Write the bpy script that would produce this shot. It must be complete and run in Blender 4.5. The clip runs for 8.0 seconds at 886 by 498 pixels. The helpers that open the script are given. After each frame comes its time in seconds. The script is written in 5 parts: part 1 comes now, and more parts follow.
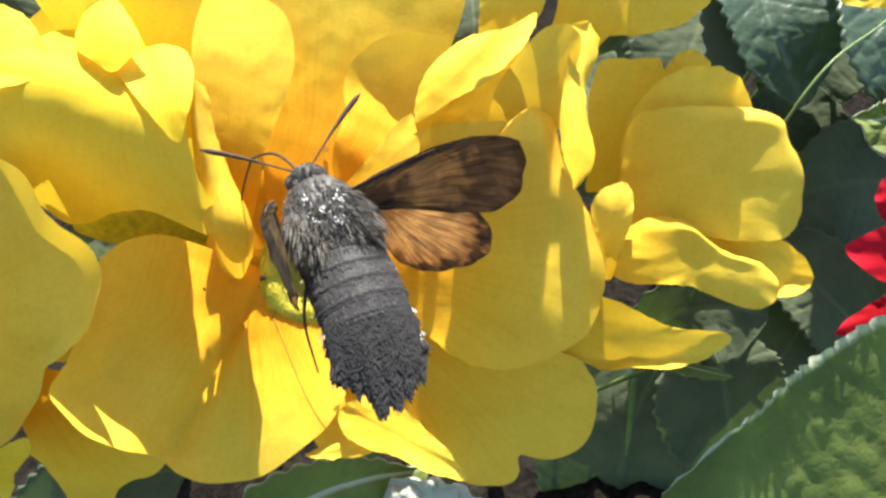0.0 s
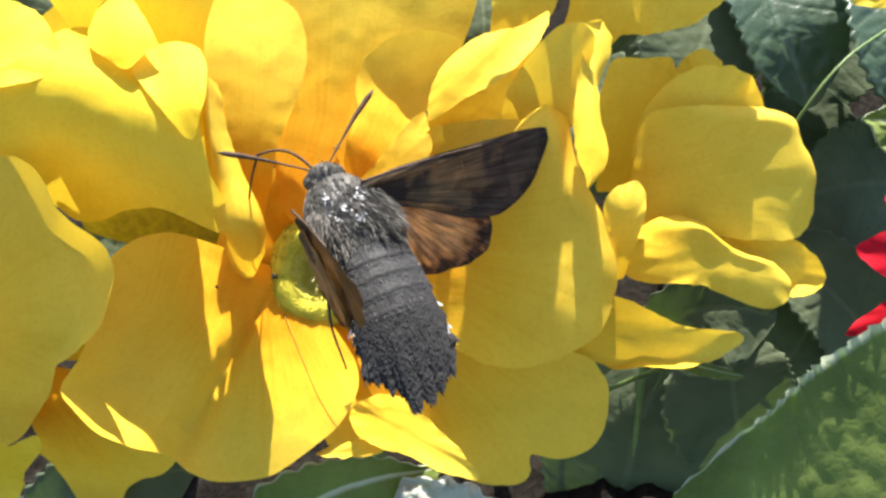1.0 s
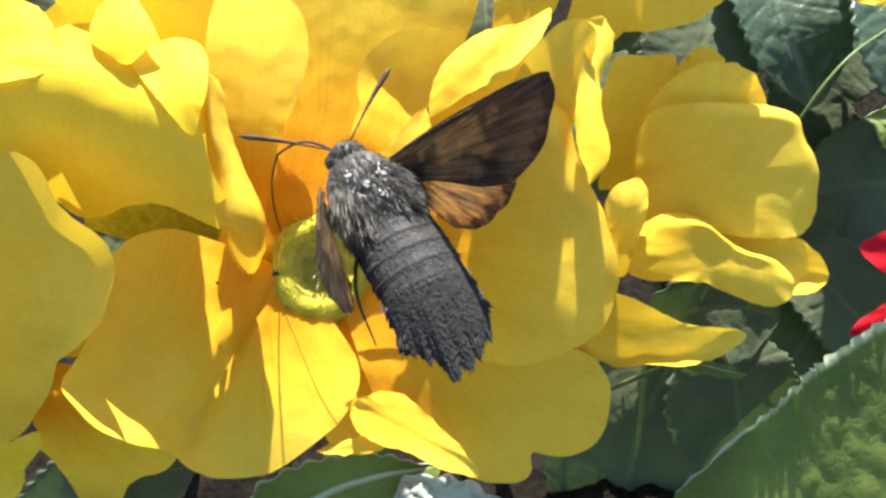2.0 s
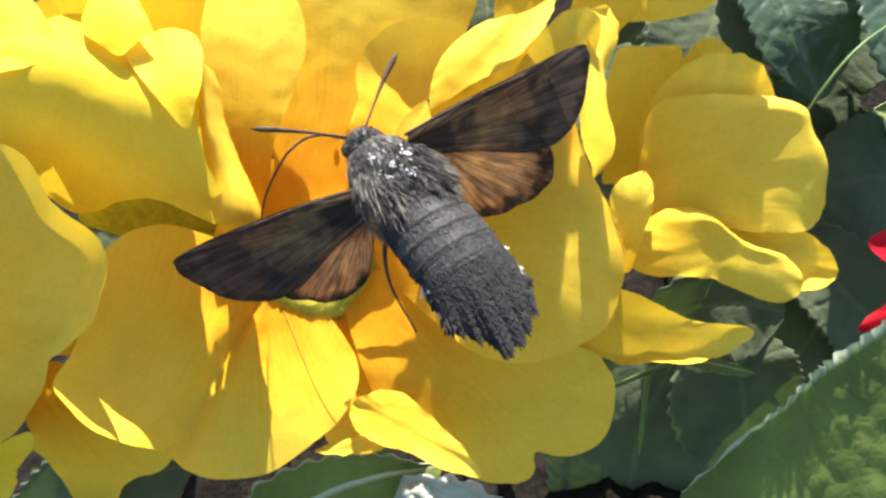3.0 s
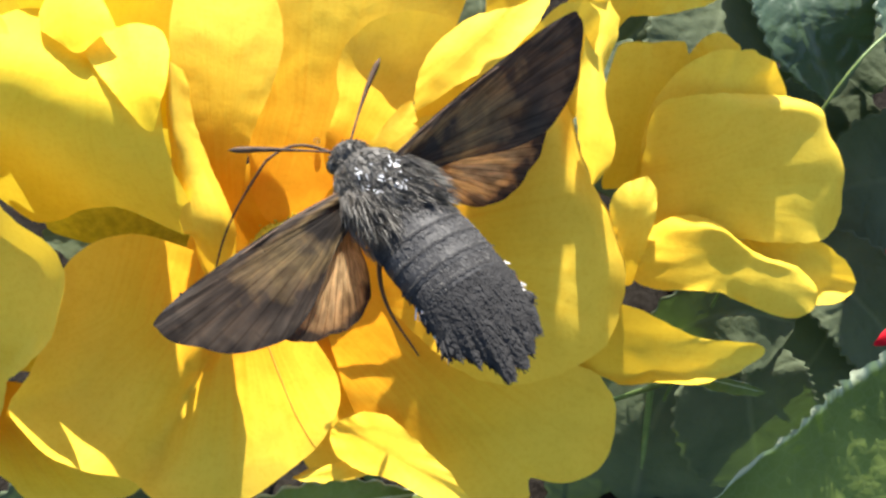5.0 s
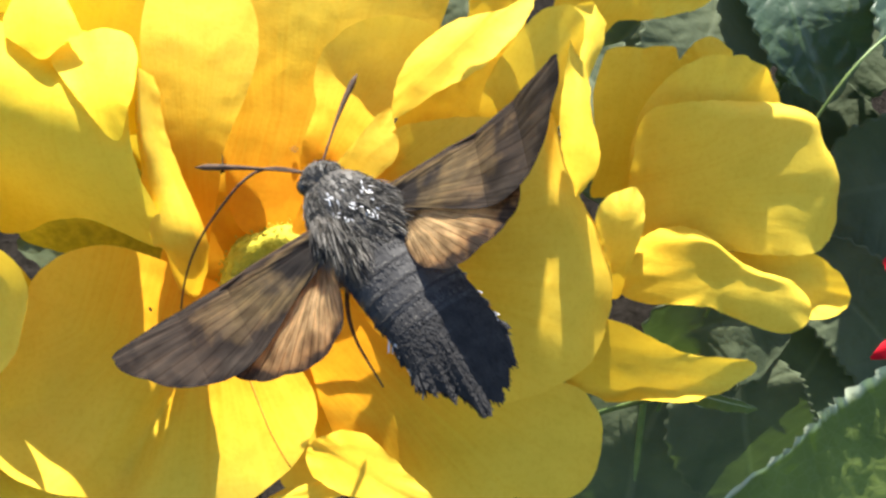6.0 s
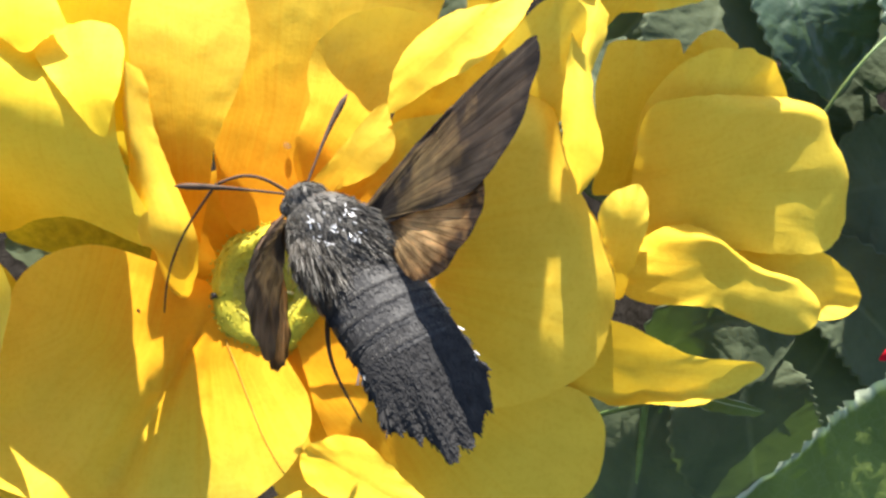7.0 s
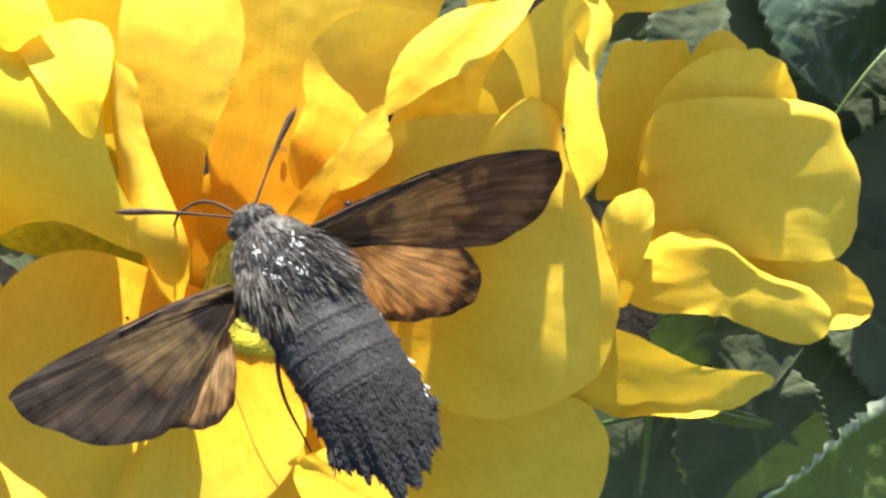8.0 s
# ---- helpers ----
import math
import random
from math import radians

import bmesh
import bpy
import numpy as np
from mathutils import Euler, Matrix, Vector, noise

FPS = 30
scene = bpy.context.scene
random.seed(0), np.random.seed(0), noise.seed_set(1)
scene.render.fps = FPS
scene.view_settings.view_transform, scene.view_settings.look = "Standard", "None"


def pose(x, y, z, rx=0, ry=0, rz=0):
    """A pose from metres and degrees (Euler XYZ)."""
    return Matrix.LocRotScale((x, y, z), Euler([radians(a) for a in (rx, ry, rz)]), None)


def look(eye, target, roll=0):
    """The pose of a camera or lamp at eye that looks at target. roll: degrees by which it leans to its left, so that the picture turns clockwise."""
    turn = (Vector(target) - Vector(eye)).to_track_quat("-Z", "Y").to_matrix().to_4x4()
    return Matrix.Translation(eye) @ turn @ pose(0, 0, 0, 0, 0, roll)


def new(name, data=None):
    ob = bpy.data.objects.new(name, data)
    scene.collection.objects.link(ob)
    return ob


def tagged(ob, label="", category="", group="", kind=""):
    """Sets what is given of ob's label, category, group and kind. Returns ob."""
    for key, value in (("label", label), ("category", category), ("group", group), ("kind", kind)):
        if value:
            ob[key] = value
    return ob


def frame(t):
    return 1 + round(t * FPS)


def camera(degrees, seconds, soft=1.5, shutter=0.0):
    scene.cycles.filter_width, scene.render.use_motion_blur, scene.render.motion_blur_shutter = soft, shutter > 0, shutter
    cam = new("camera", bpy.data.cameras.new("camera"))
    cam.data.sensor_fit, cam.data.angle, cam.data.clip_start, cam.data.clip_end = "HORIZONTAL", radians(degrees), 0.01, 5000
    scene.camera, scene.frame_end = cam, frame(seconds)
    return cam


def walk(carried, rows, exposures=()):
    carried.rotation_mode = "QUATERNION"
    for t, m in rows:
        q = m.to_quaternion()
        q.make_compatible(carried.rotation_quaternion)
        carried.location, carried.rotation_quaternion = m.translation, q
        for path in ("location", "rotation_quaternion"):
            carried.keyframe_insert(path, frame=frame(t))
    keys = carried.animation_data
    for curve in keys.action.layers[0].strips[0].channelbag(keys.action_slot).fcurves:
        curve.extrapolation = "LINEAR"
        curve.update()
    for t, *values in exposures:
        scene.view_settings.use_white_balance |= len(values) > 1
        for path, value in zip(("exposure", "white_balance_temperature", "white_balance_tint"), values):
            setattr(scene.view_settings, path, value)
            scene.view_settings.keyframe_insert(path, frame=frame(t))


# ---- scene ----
cam = camera(55, 8.0, soft=2.7)
PATH = [
    (0.0, pose(0.00000, -0.08485, 0.18485, 45.000, -0.000, -0.000)),
    (0.5, pose(-0.00097, -0.08500, 0.18468, 45.065, -0.087, 0.008)),
    (1.0, pose(-0.00177, -0.08519, 0.18421, 45.224, -0.110, 0.090)),
    (1.5, pose(-0.00131, -0.08592, 0.18381, 45.495, -0.040, 0.390)),
    (3.0, pose(-0.00158, -0.08379, 0.18135, 45.190, 0.032, 0.285)),
    (3.5, pose(-0.00157, -0.08251, 0.17957, 45.244, 0.117, 0.329)),
    (4.0, pose(-0.00048, -0.08049, 0.17860, 45.191, 0.334, 0.585)),
    (4.5, pose(-0.00046, -0.07859, 0.17759, 45.063, 0.186, 0.361)),
    (6.0, pose(0.00316, -0.07260, 0.17528, 44.966, 0.251, 0.528)),
    (6.5, pose(0.00326, -0.07143, 0.17426, 44.875, 0.320, 0.399)),
    (7.0, pose(0.00323, -0.07027, 0.17300, 44.893, 0.243, 0.412)),
    (7.5, pose(0.00367, -0.06915, 0.17175, 45.142, 0.348, 0.651)),
    (8.0, pose(0.00379, -0.06796, 0.17091, 45.215, 0.338, 0.682)),
]
walk(cam, PATH)

# ---- light: clear sky, a high sun beyond the flowers ----
SUN_BANK = Vector((-0.01, 0.97, 0.16)).normalized()
TILT = Matrix.Rotation(radians(45), 3, "X")
sun_dir = TILT @ SUN_BANK
world = bpy.data.worlds.new("sky")
scene.world = world
world.use_nodes = True
sky = world.node_tree.nodes.new("ShaderNodeTexSky")
sky.sky_type = "NISHITA"
sky.sun_disc = False
sky.sun_elevation = math.asin(sun_dir.z)
sky.sun_rotation = math.atan2(sun_dir.x, sun_dir.y)
back = world.node_tree.nodes["Background"]
back.inputs["Strength"].default_value = 0.09
world.node_tree.links.new(sky.outputs["Color"], back.inputs["Color"])
sun_lamp = new("sun", bpy.data.lights.new("sun", "SUN"))
sun_lamp.data.energy, sun_lamp.data.angle, sun_lamp.data.color = 4.4, radians(0.53), (1.0, 0.95, 0.86)
sun_lamp.matrix_world = look(sun_dir * 2, (0, 0, 0))
scene.view_settings.exposure = 1.68

# ---- the slope ----
# The flower heads face a slope of 45 degrees. Places on it are given in millimetres:
# x across, y up the slope, z out of it; its origin hangs 100 mm over the soil.
HEADS = Vector((0, 0, 0.100))


def bank(x, y, z):
    return HEADS + TILT @ Vector((x, y, z)) * 0.001


def bank_all(v):
    return np.asarray(v) @ np.array(TILT).T * 0.001 + np.array(HEADS)


def smooth_line(points, u):
    """A smooth curve through the points, at the shares u of its way."""
    p = np.array(points, float)
    n = len(p) - 1
    x = np.clip(u, 0, 1) * n
    i = np.minimum(x.astype(int), n - 1)
    f = (x - i)[:, None]
    q = np.vstack([2 * p[0] - p[1], p, 2 * p[-1] - p[-2]])
    a, b, c, d = q[i], q[i + 1], q[i + 2], q[i + 3]
    return 0.5 * (2 * b + (c - a) * f + (2 * a - 5 * b + 4 * c - d) * f**2 + (3 * b - a - 3 * c + d) * f**3)


def smooth_values(xs, ys, u):
    """Values between stations, rounded off but never overshooting."""
    fine = np.interp(np.linspace(0, 1, 121), xs, ys)
    pad = np.concatenate([np.repeat(fine[0], 3), fine, np.repeat(fine[-1], 3)])
    soft = np.convolve(pad, np.array([1, 3, 5, 6, 5, 3, 1]) / 24, "valid")
    soft[0], soft[-1] = fine[0], fine[-1]
    return np.interp(u, np.linspace(0, 1, 121), soft)


# ---- materials ----
def shader(name):
    m = bpy.data.materials.new(name)
    m.use_nodes = True
    t = m.node_tree
    bsdf = t.nodes["Principled BSDF"]
    return m, t, bsdf


def node(t, kind, **inputs):
    n = t.nodes.new(kind)
    for key, value in inputs.items():
        n.inputs[key.replace("_", " ")].default_value = value
    return n


def ramp(t, source, stops):
    n = t.nodes.new("ShaderNodeValToRGB")
    while len(n.color_ramp.elements) < len(stops):
        n.color_ramp.elements.new(0.5)
    for e, (at, col) in zip(n.color_ramp.elements, stops):
        e.position = at
        e.color = (*col, 1) if len(col) == 3 else col
    t.links.new(source, n.inputs["Fac"])
    return n.outputs["Color"]


def mixed(t, fac, a, b, blend="MIX"):
    n = t.nodes.new("ShaderNodeMix")
    n.data_type, n.blend_type = "RGBA", blend
    for socket, value in ((n.inputs["Factor"], fac), (n.inputs[6], a), (n.inputs[7], b)):
        if hasattr(value, "is_linked"):
            t.links.new(value, socket)
        else:
            socket.default_value = value if isinstance(value, float) else (*value, 1)
    return n.outputs[2]


def maths(t, op, a, b=0.0):
    n = t.nodes.new("ShaderNodeMath")
    n.operation = op
    for socket, value in ((n.inputs[0], a), (n.inputs[1], b)):
        if hasattr(value, "is_linked"):
            t.links.new(value, socket)
        else:
            socket.default_value = value
    return n.outputs[0]


def noise_of(t, vector, scale, detail=3.0):
    n = node(t, "ShaderNodeTexNoise", Scale=scale, Detail=detail)
    t.links.new(vector, n.inputs["Vector"])
    return n.outputs["Fac"]


def leafy_shader(t, bsdf, colour, through_colour, share, rough, bump=None, strength=0.2, distance=0.0003, gloss=0.35):
    """A thin sheet that also lets light through."""
    out = t.nodes["Material Output"]
    trans = t.nodes.new("ShaderNodeBsdfTranslucent")
    mix = t.nodes.new("ShaderNodeMixShader")
    mix.inputs["Fac"].default_value = share
    t.links.new(colour, bsdf.inputs["Base Color"])
    t.links.new(through_colour, trans.inputs["Color"])
    bsdf.inputs["Roughness"].default_value = rough
    bsdf.inputs["Specular IOR Level"].default_value = gloss
    if bump is not None:
        b = node(t, "ShaderNodeBump", Strength=strength, Distance=distance)
        t.links.new(bump, b.inputs["Height"])
        t.links.new(b.outputs["Normal"], bsdf.inputs["Normal"])
        t.links.new(b.outputs["Normal"], trans.inputs["Normal"])
    t.links.new(bsdf.outputs[0], mix.inputs[1])
    t.links.new(trans.outputs[0], mix.inputs[2])
    t.links.new(mix.outputs[0], out.inputs["Surface"])


def petal_material(name, rim, middle, base, glow, glow_base, share=0.24):
    """Petal: darker pigment towards the base, fine veins that run to the tip, a little mottling. UV: x across, y along."""
    m, t, bsdf = shader(name)
    uv = t.nodes.new("ShaderNodeUVMap")
    split = t.nodes.new("ShaderNodeSeparateXYZ")
    t.links.new(uv.outputs[0], split.inputs[0])
    co = t.nodes.new("ShaderNodeTexCoord").outputs["Object"]
    stretch = t.nodes.new("ShaderNodeMapping")
    stretch.inputs["Scale"].default_value = (26, 1.3, 1)
    t.links.new(uv.outputs[0], stretch.inputs["Vector"])
    vein = noise_of(t, stretch.outputs[0], 1.0, 4.0)
    mottle = noise_of(t, co, 260.0, 4.0)
    grain = noise_of(t, co, 1500.0, 3.0)
    cloud = noise_of(t, co, 60.0, 2.0)
    along = maths(t, "ADD", split.outputs["Y"], maths(t, "MULTIPLY", maths(t, "SUBTRACT", vein, 0.5), 0.34))
    along = maths(t, "ADD", along, maths(t, "MULTIPLY", maths(t, "SUBTRACT", cloud, 0.5), 0.25))
    col = ramp(t, along, [(0.20, base), (0.48, middle), (0.74, rim), (1.0, rim)])
    thr = ramp(t, along, [(0.16, glow_base), (0.60, glow), (1.0, glow)])
    shade = ramp(t, mottle, [(0.3, (0.90, 0.88, 0.80)), (0.6, (1, 1, 1)), (0.75, (1, 1, 1))])
    streak = ramp(t, vein, [(0.30, (0.98, 0.965, 0.92)), (0.5, (1, 1, 1))])
    col = mixed(t, 1.0, mixed(t, 0.7, col, shade, "MULTIPLY"), streak, "MULTIPLY")
    col = mixed(t, 1.0, col, ramp(t, grain, [(0.34, (0.955, 0.92, 0.82)), (0.52, (1, 1, 1))]), "MULTIPLY")
    thr = mixed(t, 0.8, thr, streak, "MULTIPLY")
    height = maths(t, "ADD", maths(t, "MULTIPLY", vein, 0.5), maths(t, "ADD", maths(t, "MULTIPLY", mottle, 0.4), maths(t, "MULTIPLY", grain, 0.6)))
    leafy_shader(t, bsdf, col, thr, share, 0.62, height, 0.2, 0.0003, 0.10)
    return m


def leaf_material(name, dark, light, vein_col, gloss=0.5, rough=0.42):
    m, t, bsdf = shader(name)
    uv = t.nodes.new("ShaderNodeUVMap")
    split = t.nodes.new("ShaderNodeSeparateXYZ")
    t.links.new(uv.outputs[0], split.inputs[0])
    co = t.nodes.new("ShaderNodeTexCoord").outputs["Object"]
    cells = node(t, "ShaderNodeTexVoronoi", Scale=620.0)
    cells.feature = "DISTANCE_TO_EDGE"
    t.links.new(co, cells.inputs["Vector"])
    patch = noise_of(t, co, 90.0, 4.0)
    fine = noise_of(t, co, 1500.0, 3.0)
    col = ramp(t, patch, [(0.3, dark), (0.7, light)])
    net = ramp(t, cells.outputs["Distance"], [(0.0, (1, 1, 1)), (0.09, (0, 0, 0))])
    col = mixed(t, maths(t, "MULTIPLY", net, 0.04), col, vein_col)
    mid = ramp(t, maths(t, "ABSOLUTE", maths(t, "SUBTRACT", split.outputs["X"], 0.5)), [(0.012, (1, 1, 1)), (0.03, (0, 0, 0))])
    rimc = ramp(t, maths(t, "ABSOLUTE", maths(t, "SUBTRACT", split.outputs["X"], 0.5)), [(0.470, (0, 0, 0)), (0.488, (1, 1, 1))])
    col = mixed(t, mid, col, vein_col)
    col = mixed(t, maths(t, "MULTIPLY", rimc, 0.85), col, vein_col)
    thr = mixed(t, 1.0, col, (0.75, 1.0, 0.25), "MULTIPLY")
    height = maths(t, "ADD", maths(t, "MULTIPLY", ramp(t, cells.outputs["Distance"], [(0, (0, 0, 0)), (0.3, (1, 1, 1))]), 0.25), maths(t, "MULTIPLY", fine, 0.3))
    leafy_shader(t, bsdf, col, thr, 0.22, rough, height, 0.3, 0.0005, gloss)
    return m


def plain_material(name, dark, light, scale, rough, bump=0.2, distance=0.0003, sheen=0.0, gloss=0.5):
    """A surface with mottling at two scales."""
    m, t, bsdf = shader(name)
    co = t.nodes.new("ShaderNodeTexCoord").outputs["Object"]
    coarse = noise_of(t, co, scale, 4.0)
    fine = noise_of(t, co, scale * 7, 3.0)
    mix = maths(t, "ADD", maths(t, "MULTIPLY", coarse, 0.65), maths(t, "MULTIPLY", fine, 0.35))
    t.links.new(ramp(t, mix, [(0.35, dark), (0.65, light)]), bsdf.inputs["Base Color"])
    b = node(t, "ShaderNodeBump", Strength=bump, Distance=distance)
    t.links.new(mix, b.inputs["Height"])
    t.links.new(b.outputs["Normal"], bsdf.inputs["Normal"])
    bsdf.inputs["Roughness"].default_value = rough
    bsdf.inputs["Sheen Weight"].default_value = sheen
    bsdf.inputs["Specular IOR Level"].default_value = gloss
    return m


def wing_material(name, stops, vein_dark, glow, share, streaks=60.0):
    """Scaled wing: bands across it, streaks that fan out from the root. UV: x around the fan, y outwards."""
    m, t, bsdf = shader(name)
    uv = t.nodes.new("ShaderNodeUVMap")
    split = t.nodes.new("ShaderNodeSeparateXYZ")
    t.links.new(uv.outputs[0], split.inputs[0])
    co = t.nodes.new("ShaderNodeTexCoord").outputs["Object"]
    stretch = t.nodes.new("ShaderNodeMapping")
    stretch.inputs["Scale"].default_value = (streaks, 3.0, 1)
    t.links.new(uv.outputs[0], stretch.inputs["Vector"])
    streak = noise_of(t, stretch.outputs[0], 1.0, 4.0)
    blotch = noise_of(t, co, 420.0, 4.0)
    along = maths(t, "ADD", split.outputs["Y"], maths(t, "MULTIPLY", maths(t, "SUBTRACT", blotch, 0.5), 0.5))
    col = ramp(t, along, stops)
    ribs = t.nodes.new("ShaderNodeTexWave")
    ribs.inputs["Scale"].default_value = 2.6
    ribs.inputs["Distortion"].default_value = 0.6
    t.links.new(uv.outputs[0], ribs.inputs["Vector"])
    rib = ramp(t, ribs.outputs["Fac"], [(0.01, vein_dark), (0.06, (1, 1, 1))])
    grain = ramp(t, streak, [(0.35, (0.80, 0.77, 0.74)), (0.62, (1.08, 1.06, 1.04))])
    col = mixed(t, 1.0, mixed(t, 1.0, col, grain, "MULTIPLY"), rib, "MULTIPLY")
    # rubbed patches where the scales are pale or missing
    smear = t.nodes.new("ShaderNodeMapping")
    smear.inputs["Scale"].default_value = (9, 5.0, 1)
    t.links.new(uv.outputs[0], smear.inputs["Vector"])
    rubbed = ramp(t, noise_of(t, smear.outputs[0], 1.0, 5.0), [(0.38, (0.62, 0.60, 0.58)), (0.52, (1, 1, 1)), (0.64, (1.35, 1.28, 1.2))])
    col = mixed(t, 1.0, col, rubbed, "MULTIPLY")
    thr = mixed(t, 1.0, col, glow, "MULTIPLY")
    leafy_shader(t, bsdf, col, thr, share, 0.6, streak, 0.3, 0.0002, 0.15)
    return m


yellow = petal_material("yellow_petal", (0.90, 0.605, 0.06), (0.88, 0.535, 0.035), (0.86, 0.37, 0.013), (0.95, 0.63, 0.04), (0.95, 0.44, 0.012))
pale_yellow = petal_material("pale_yellow_petal", (0.89, 0.64, 0.07), (0.88, 0.605, 0.055), (0.87, 0.55, 0.04), (0.95, 0.645, 0.04), (0.95, 0.59, 0.03))
lemon_yellow = petal_material("lemon_yellow_petal", (0.88, 0.655, 0.055), (0.86, 0.62, 0.04), (0.84, 0.58, 0.03), (0.92, 0.70, 0.045), (0.92, 0.67, 0.035))
red = petal_material("red_petal", (0.62, 0.012, 0.03), (0.5, 0.01, 0.02), (0.35, 0.01, 0.02), (0.7, 0.01, 0.03), (0.5, 0.01, 0.02))
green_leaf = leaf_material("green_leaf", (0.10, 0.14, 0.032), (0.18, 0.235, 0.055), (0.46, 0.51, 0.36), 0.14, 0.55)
# darker, greyer leaf green that holds the shade and haze over the far leaves
shaded_leaf = leaf_material("shaded_leaf", (0.075, 0.095, 0.055), (0.115, 0.14, 0.08), (0.12, 0.145, 0.085), 0.1, 0.7)
pale_leaf = leaf_material("pale_leaf", (0.32, 0.35, 0.29), (0.50, 0.52, 0.45), (0.52, 0.54, 0.47), 0.5, 0.4)
shiny_leaf = leaf_material("shiny_leaf", (0.045, 0.08, 0.045), (0.08, 0.125, 0.065), (0.10, 0.15, 0.09), 0.7, 0.35)
# throat ring; also two petals whose shade is put into the olive colour
disc_and_shade_green = plain_material("throat_and_shade_green", (0.36, 0.32, 0.03), (0.62, 0.53, 0.05), 700, 0.7, 0.8, gloss=0.15)
vein_brown = plain_material("vein_brown", (0.42, 0.20, 0.02), (0.60, 0.34, 0.04), 600, 0.7, 0.1, gloss=0.1)
hollow_olive = plain_material("hollow_olive", (0.36, 0.32, 0.05), (0.54, 0.48, 0.09), 900, 0.8, 0.6, gloss=0.1)
anther_cream = plain_material("anther_cream", (0.55, 0.44, 0.16), (0.78, 0.65, 0.30), 900, 0.7, 0.4)
stem_green = plain_material("stem_green", (0.10, 0.17, 0.04), (0.20, 0.28, 0.08), 300, 0.5)
soil_brown = plain_material("soil", (0.013, 0.011, 0.009), (0.036, 0.031, 0.026), 420, 1.0, 1.0, 0.003, gloss=0.0)
fur_grey = plain_material("grey_fur", (0.035, 0.032, 0.028), (0.125, 0.115, 0.10), 500, 0.5, 0.4, gloss=0.3)
hair_grey = plain_material("grey_hair", (0.032, 0.028, 0.023), (0.115, 0.102, 0.085), 700, 0.5, 0.1, gloss=0.35)
glint_silver = plain_material("glint_scales", (0.35, 0.35, 0.36), (0.7, 0.7, 0.7), 900, 0.22, 0.1, gloss=0.9)
abdomen_grey = plain_material("abdomen_scales", (0.028, 0.027, 0.027), (0.058, 0.056, 0.055), 350, 0.5, 0.4, gloss=0.2)
tuft_black = plain_material("black_tuft", (0.022, 0.021, 0.021), (0.04, 0.038, 0.037), 700, 0.75, 0.2, gloss=0.2)
tuft_white = plain_material("white_tuft", (0.5, 0.48, 0.45), (0.85, 0.83, 0.8), 700, 0.6, 0.2)
flank_brown = plain_material("brown_flank", (0.10, 0.065, 0.04), (0.34, 0.22, 0.13), 500, 0.6, 0.3, sheen=0.2)
antenna_brown = plain_material("antenna_brown", (0.045, 0.028, 0.018), (0.12, 0.07, 0.04), 900, 0.65, 0.3, gloss=0.2)
eye_dark = plain_material("eye_dark", (0.02, 0.018, 0.015), (0.10, 0.09, 0.075), 900, 0.15, 0.05)
fore_brown = wing_material("forewing_scales", [(0.0, (0.035, 0.03, 0.026)), (0.26, (0.036, 0.030, 0.025)), (0.46, (0.175, 0.125, 0.06)), (0.62, (0.115, 0.08, 0.044)), (0.72, (0.045, 0.034, 0.026)), (0.92, (0.055, 0.043, 0.033)), (1.0, (0.03, 0.024, 0.02))], (0.62, 0.56, 0.50), (1.5, 1.1, 0.65), 0.24, 26.0)
hind_orange = wing_material("hindwing_scales", [(0.0, (0.10, 0.07, 0.04)), (0.28, (0.26, 0.165, 0.08)), (0.42, (0.52, 0.36, 0.18)), (0.70, (0.44, 0.29, 0.14)), (0.88, (0.25, 0.15, 0.07)), (0.95, (0.06, 0.04, 0.028)), (1.0, (0.04, 0.03, 0.022))], (0.42, 0.34, 0.26), (1.35, 1.05, 0.65), 0.36, 34.0)
speck_black = plain_material("speck_black", (0.01, 0.008, 0.006), (0.03, 0.02, 0.015), 900, 0.6)
dew, dew_t, dew_b = shader("dew_drop")
dew_b.inputs["Transmission Weight"].default_value, dew_b.inputs["Roughness"].default_value, dew_b.inputs["IOR"].default_value = 1.0, 0.12, 1.33


# ---- building helpers ----
def mesh_of(name, verts, faces, mat, uvs=None, smooth=True):
    me = bpy.data.meshes.new(name)
    me.from_pydata([tuple(v) for v in verts], [], faces)
    if uvs is not None:
        layer = me.uv_layers.new(name="UVMap")
        index = np.zeros(len(me.loops), dtype=np.int32)
        me.loops.foreach_get("vertex_index", index)
        layer.data.foreach_set("uv", np.asarray(uvs, float)[index].astype(np.float32).ravel())
    me.polygons.foreach_set("use_smooth", [smooth] * len(me.polygons))
    me.materials.append(mat)
    me.update()
    return me


def grid_faces(rows, cols, closed=False):
    faces = []
    for i in range(rows - 1):
        for j in range(cols if closed else cols - 1):
            k = (j + 1) % cols
            faces.append((i * cols + j, i * cols + k, (i + 1) * cols + k, (i + 1) * cols + j))
    return faces


def part(name, verts, faces, mat, parent=None, label="", uvs=None, smooth=True):
    """One mesh under a thing or a part. The verts are in the parent's own space."""
    ob = new(name, mesh_of(name, verts, faces, mat, uvs, smooth))
    ob.parent = parent
    return tagged(ob, label)


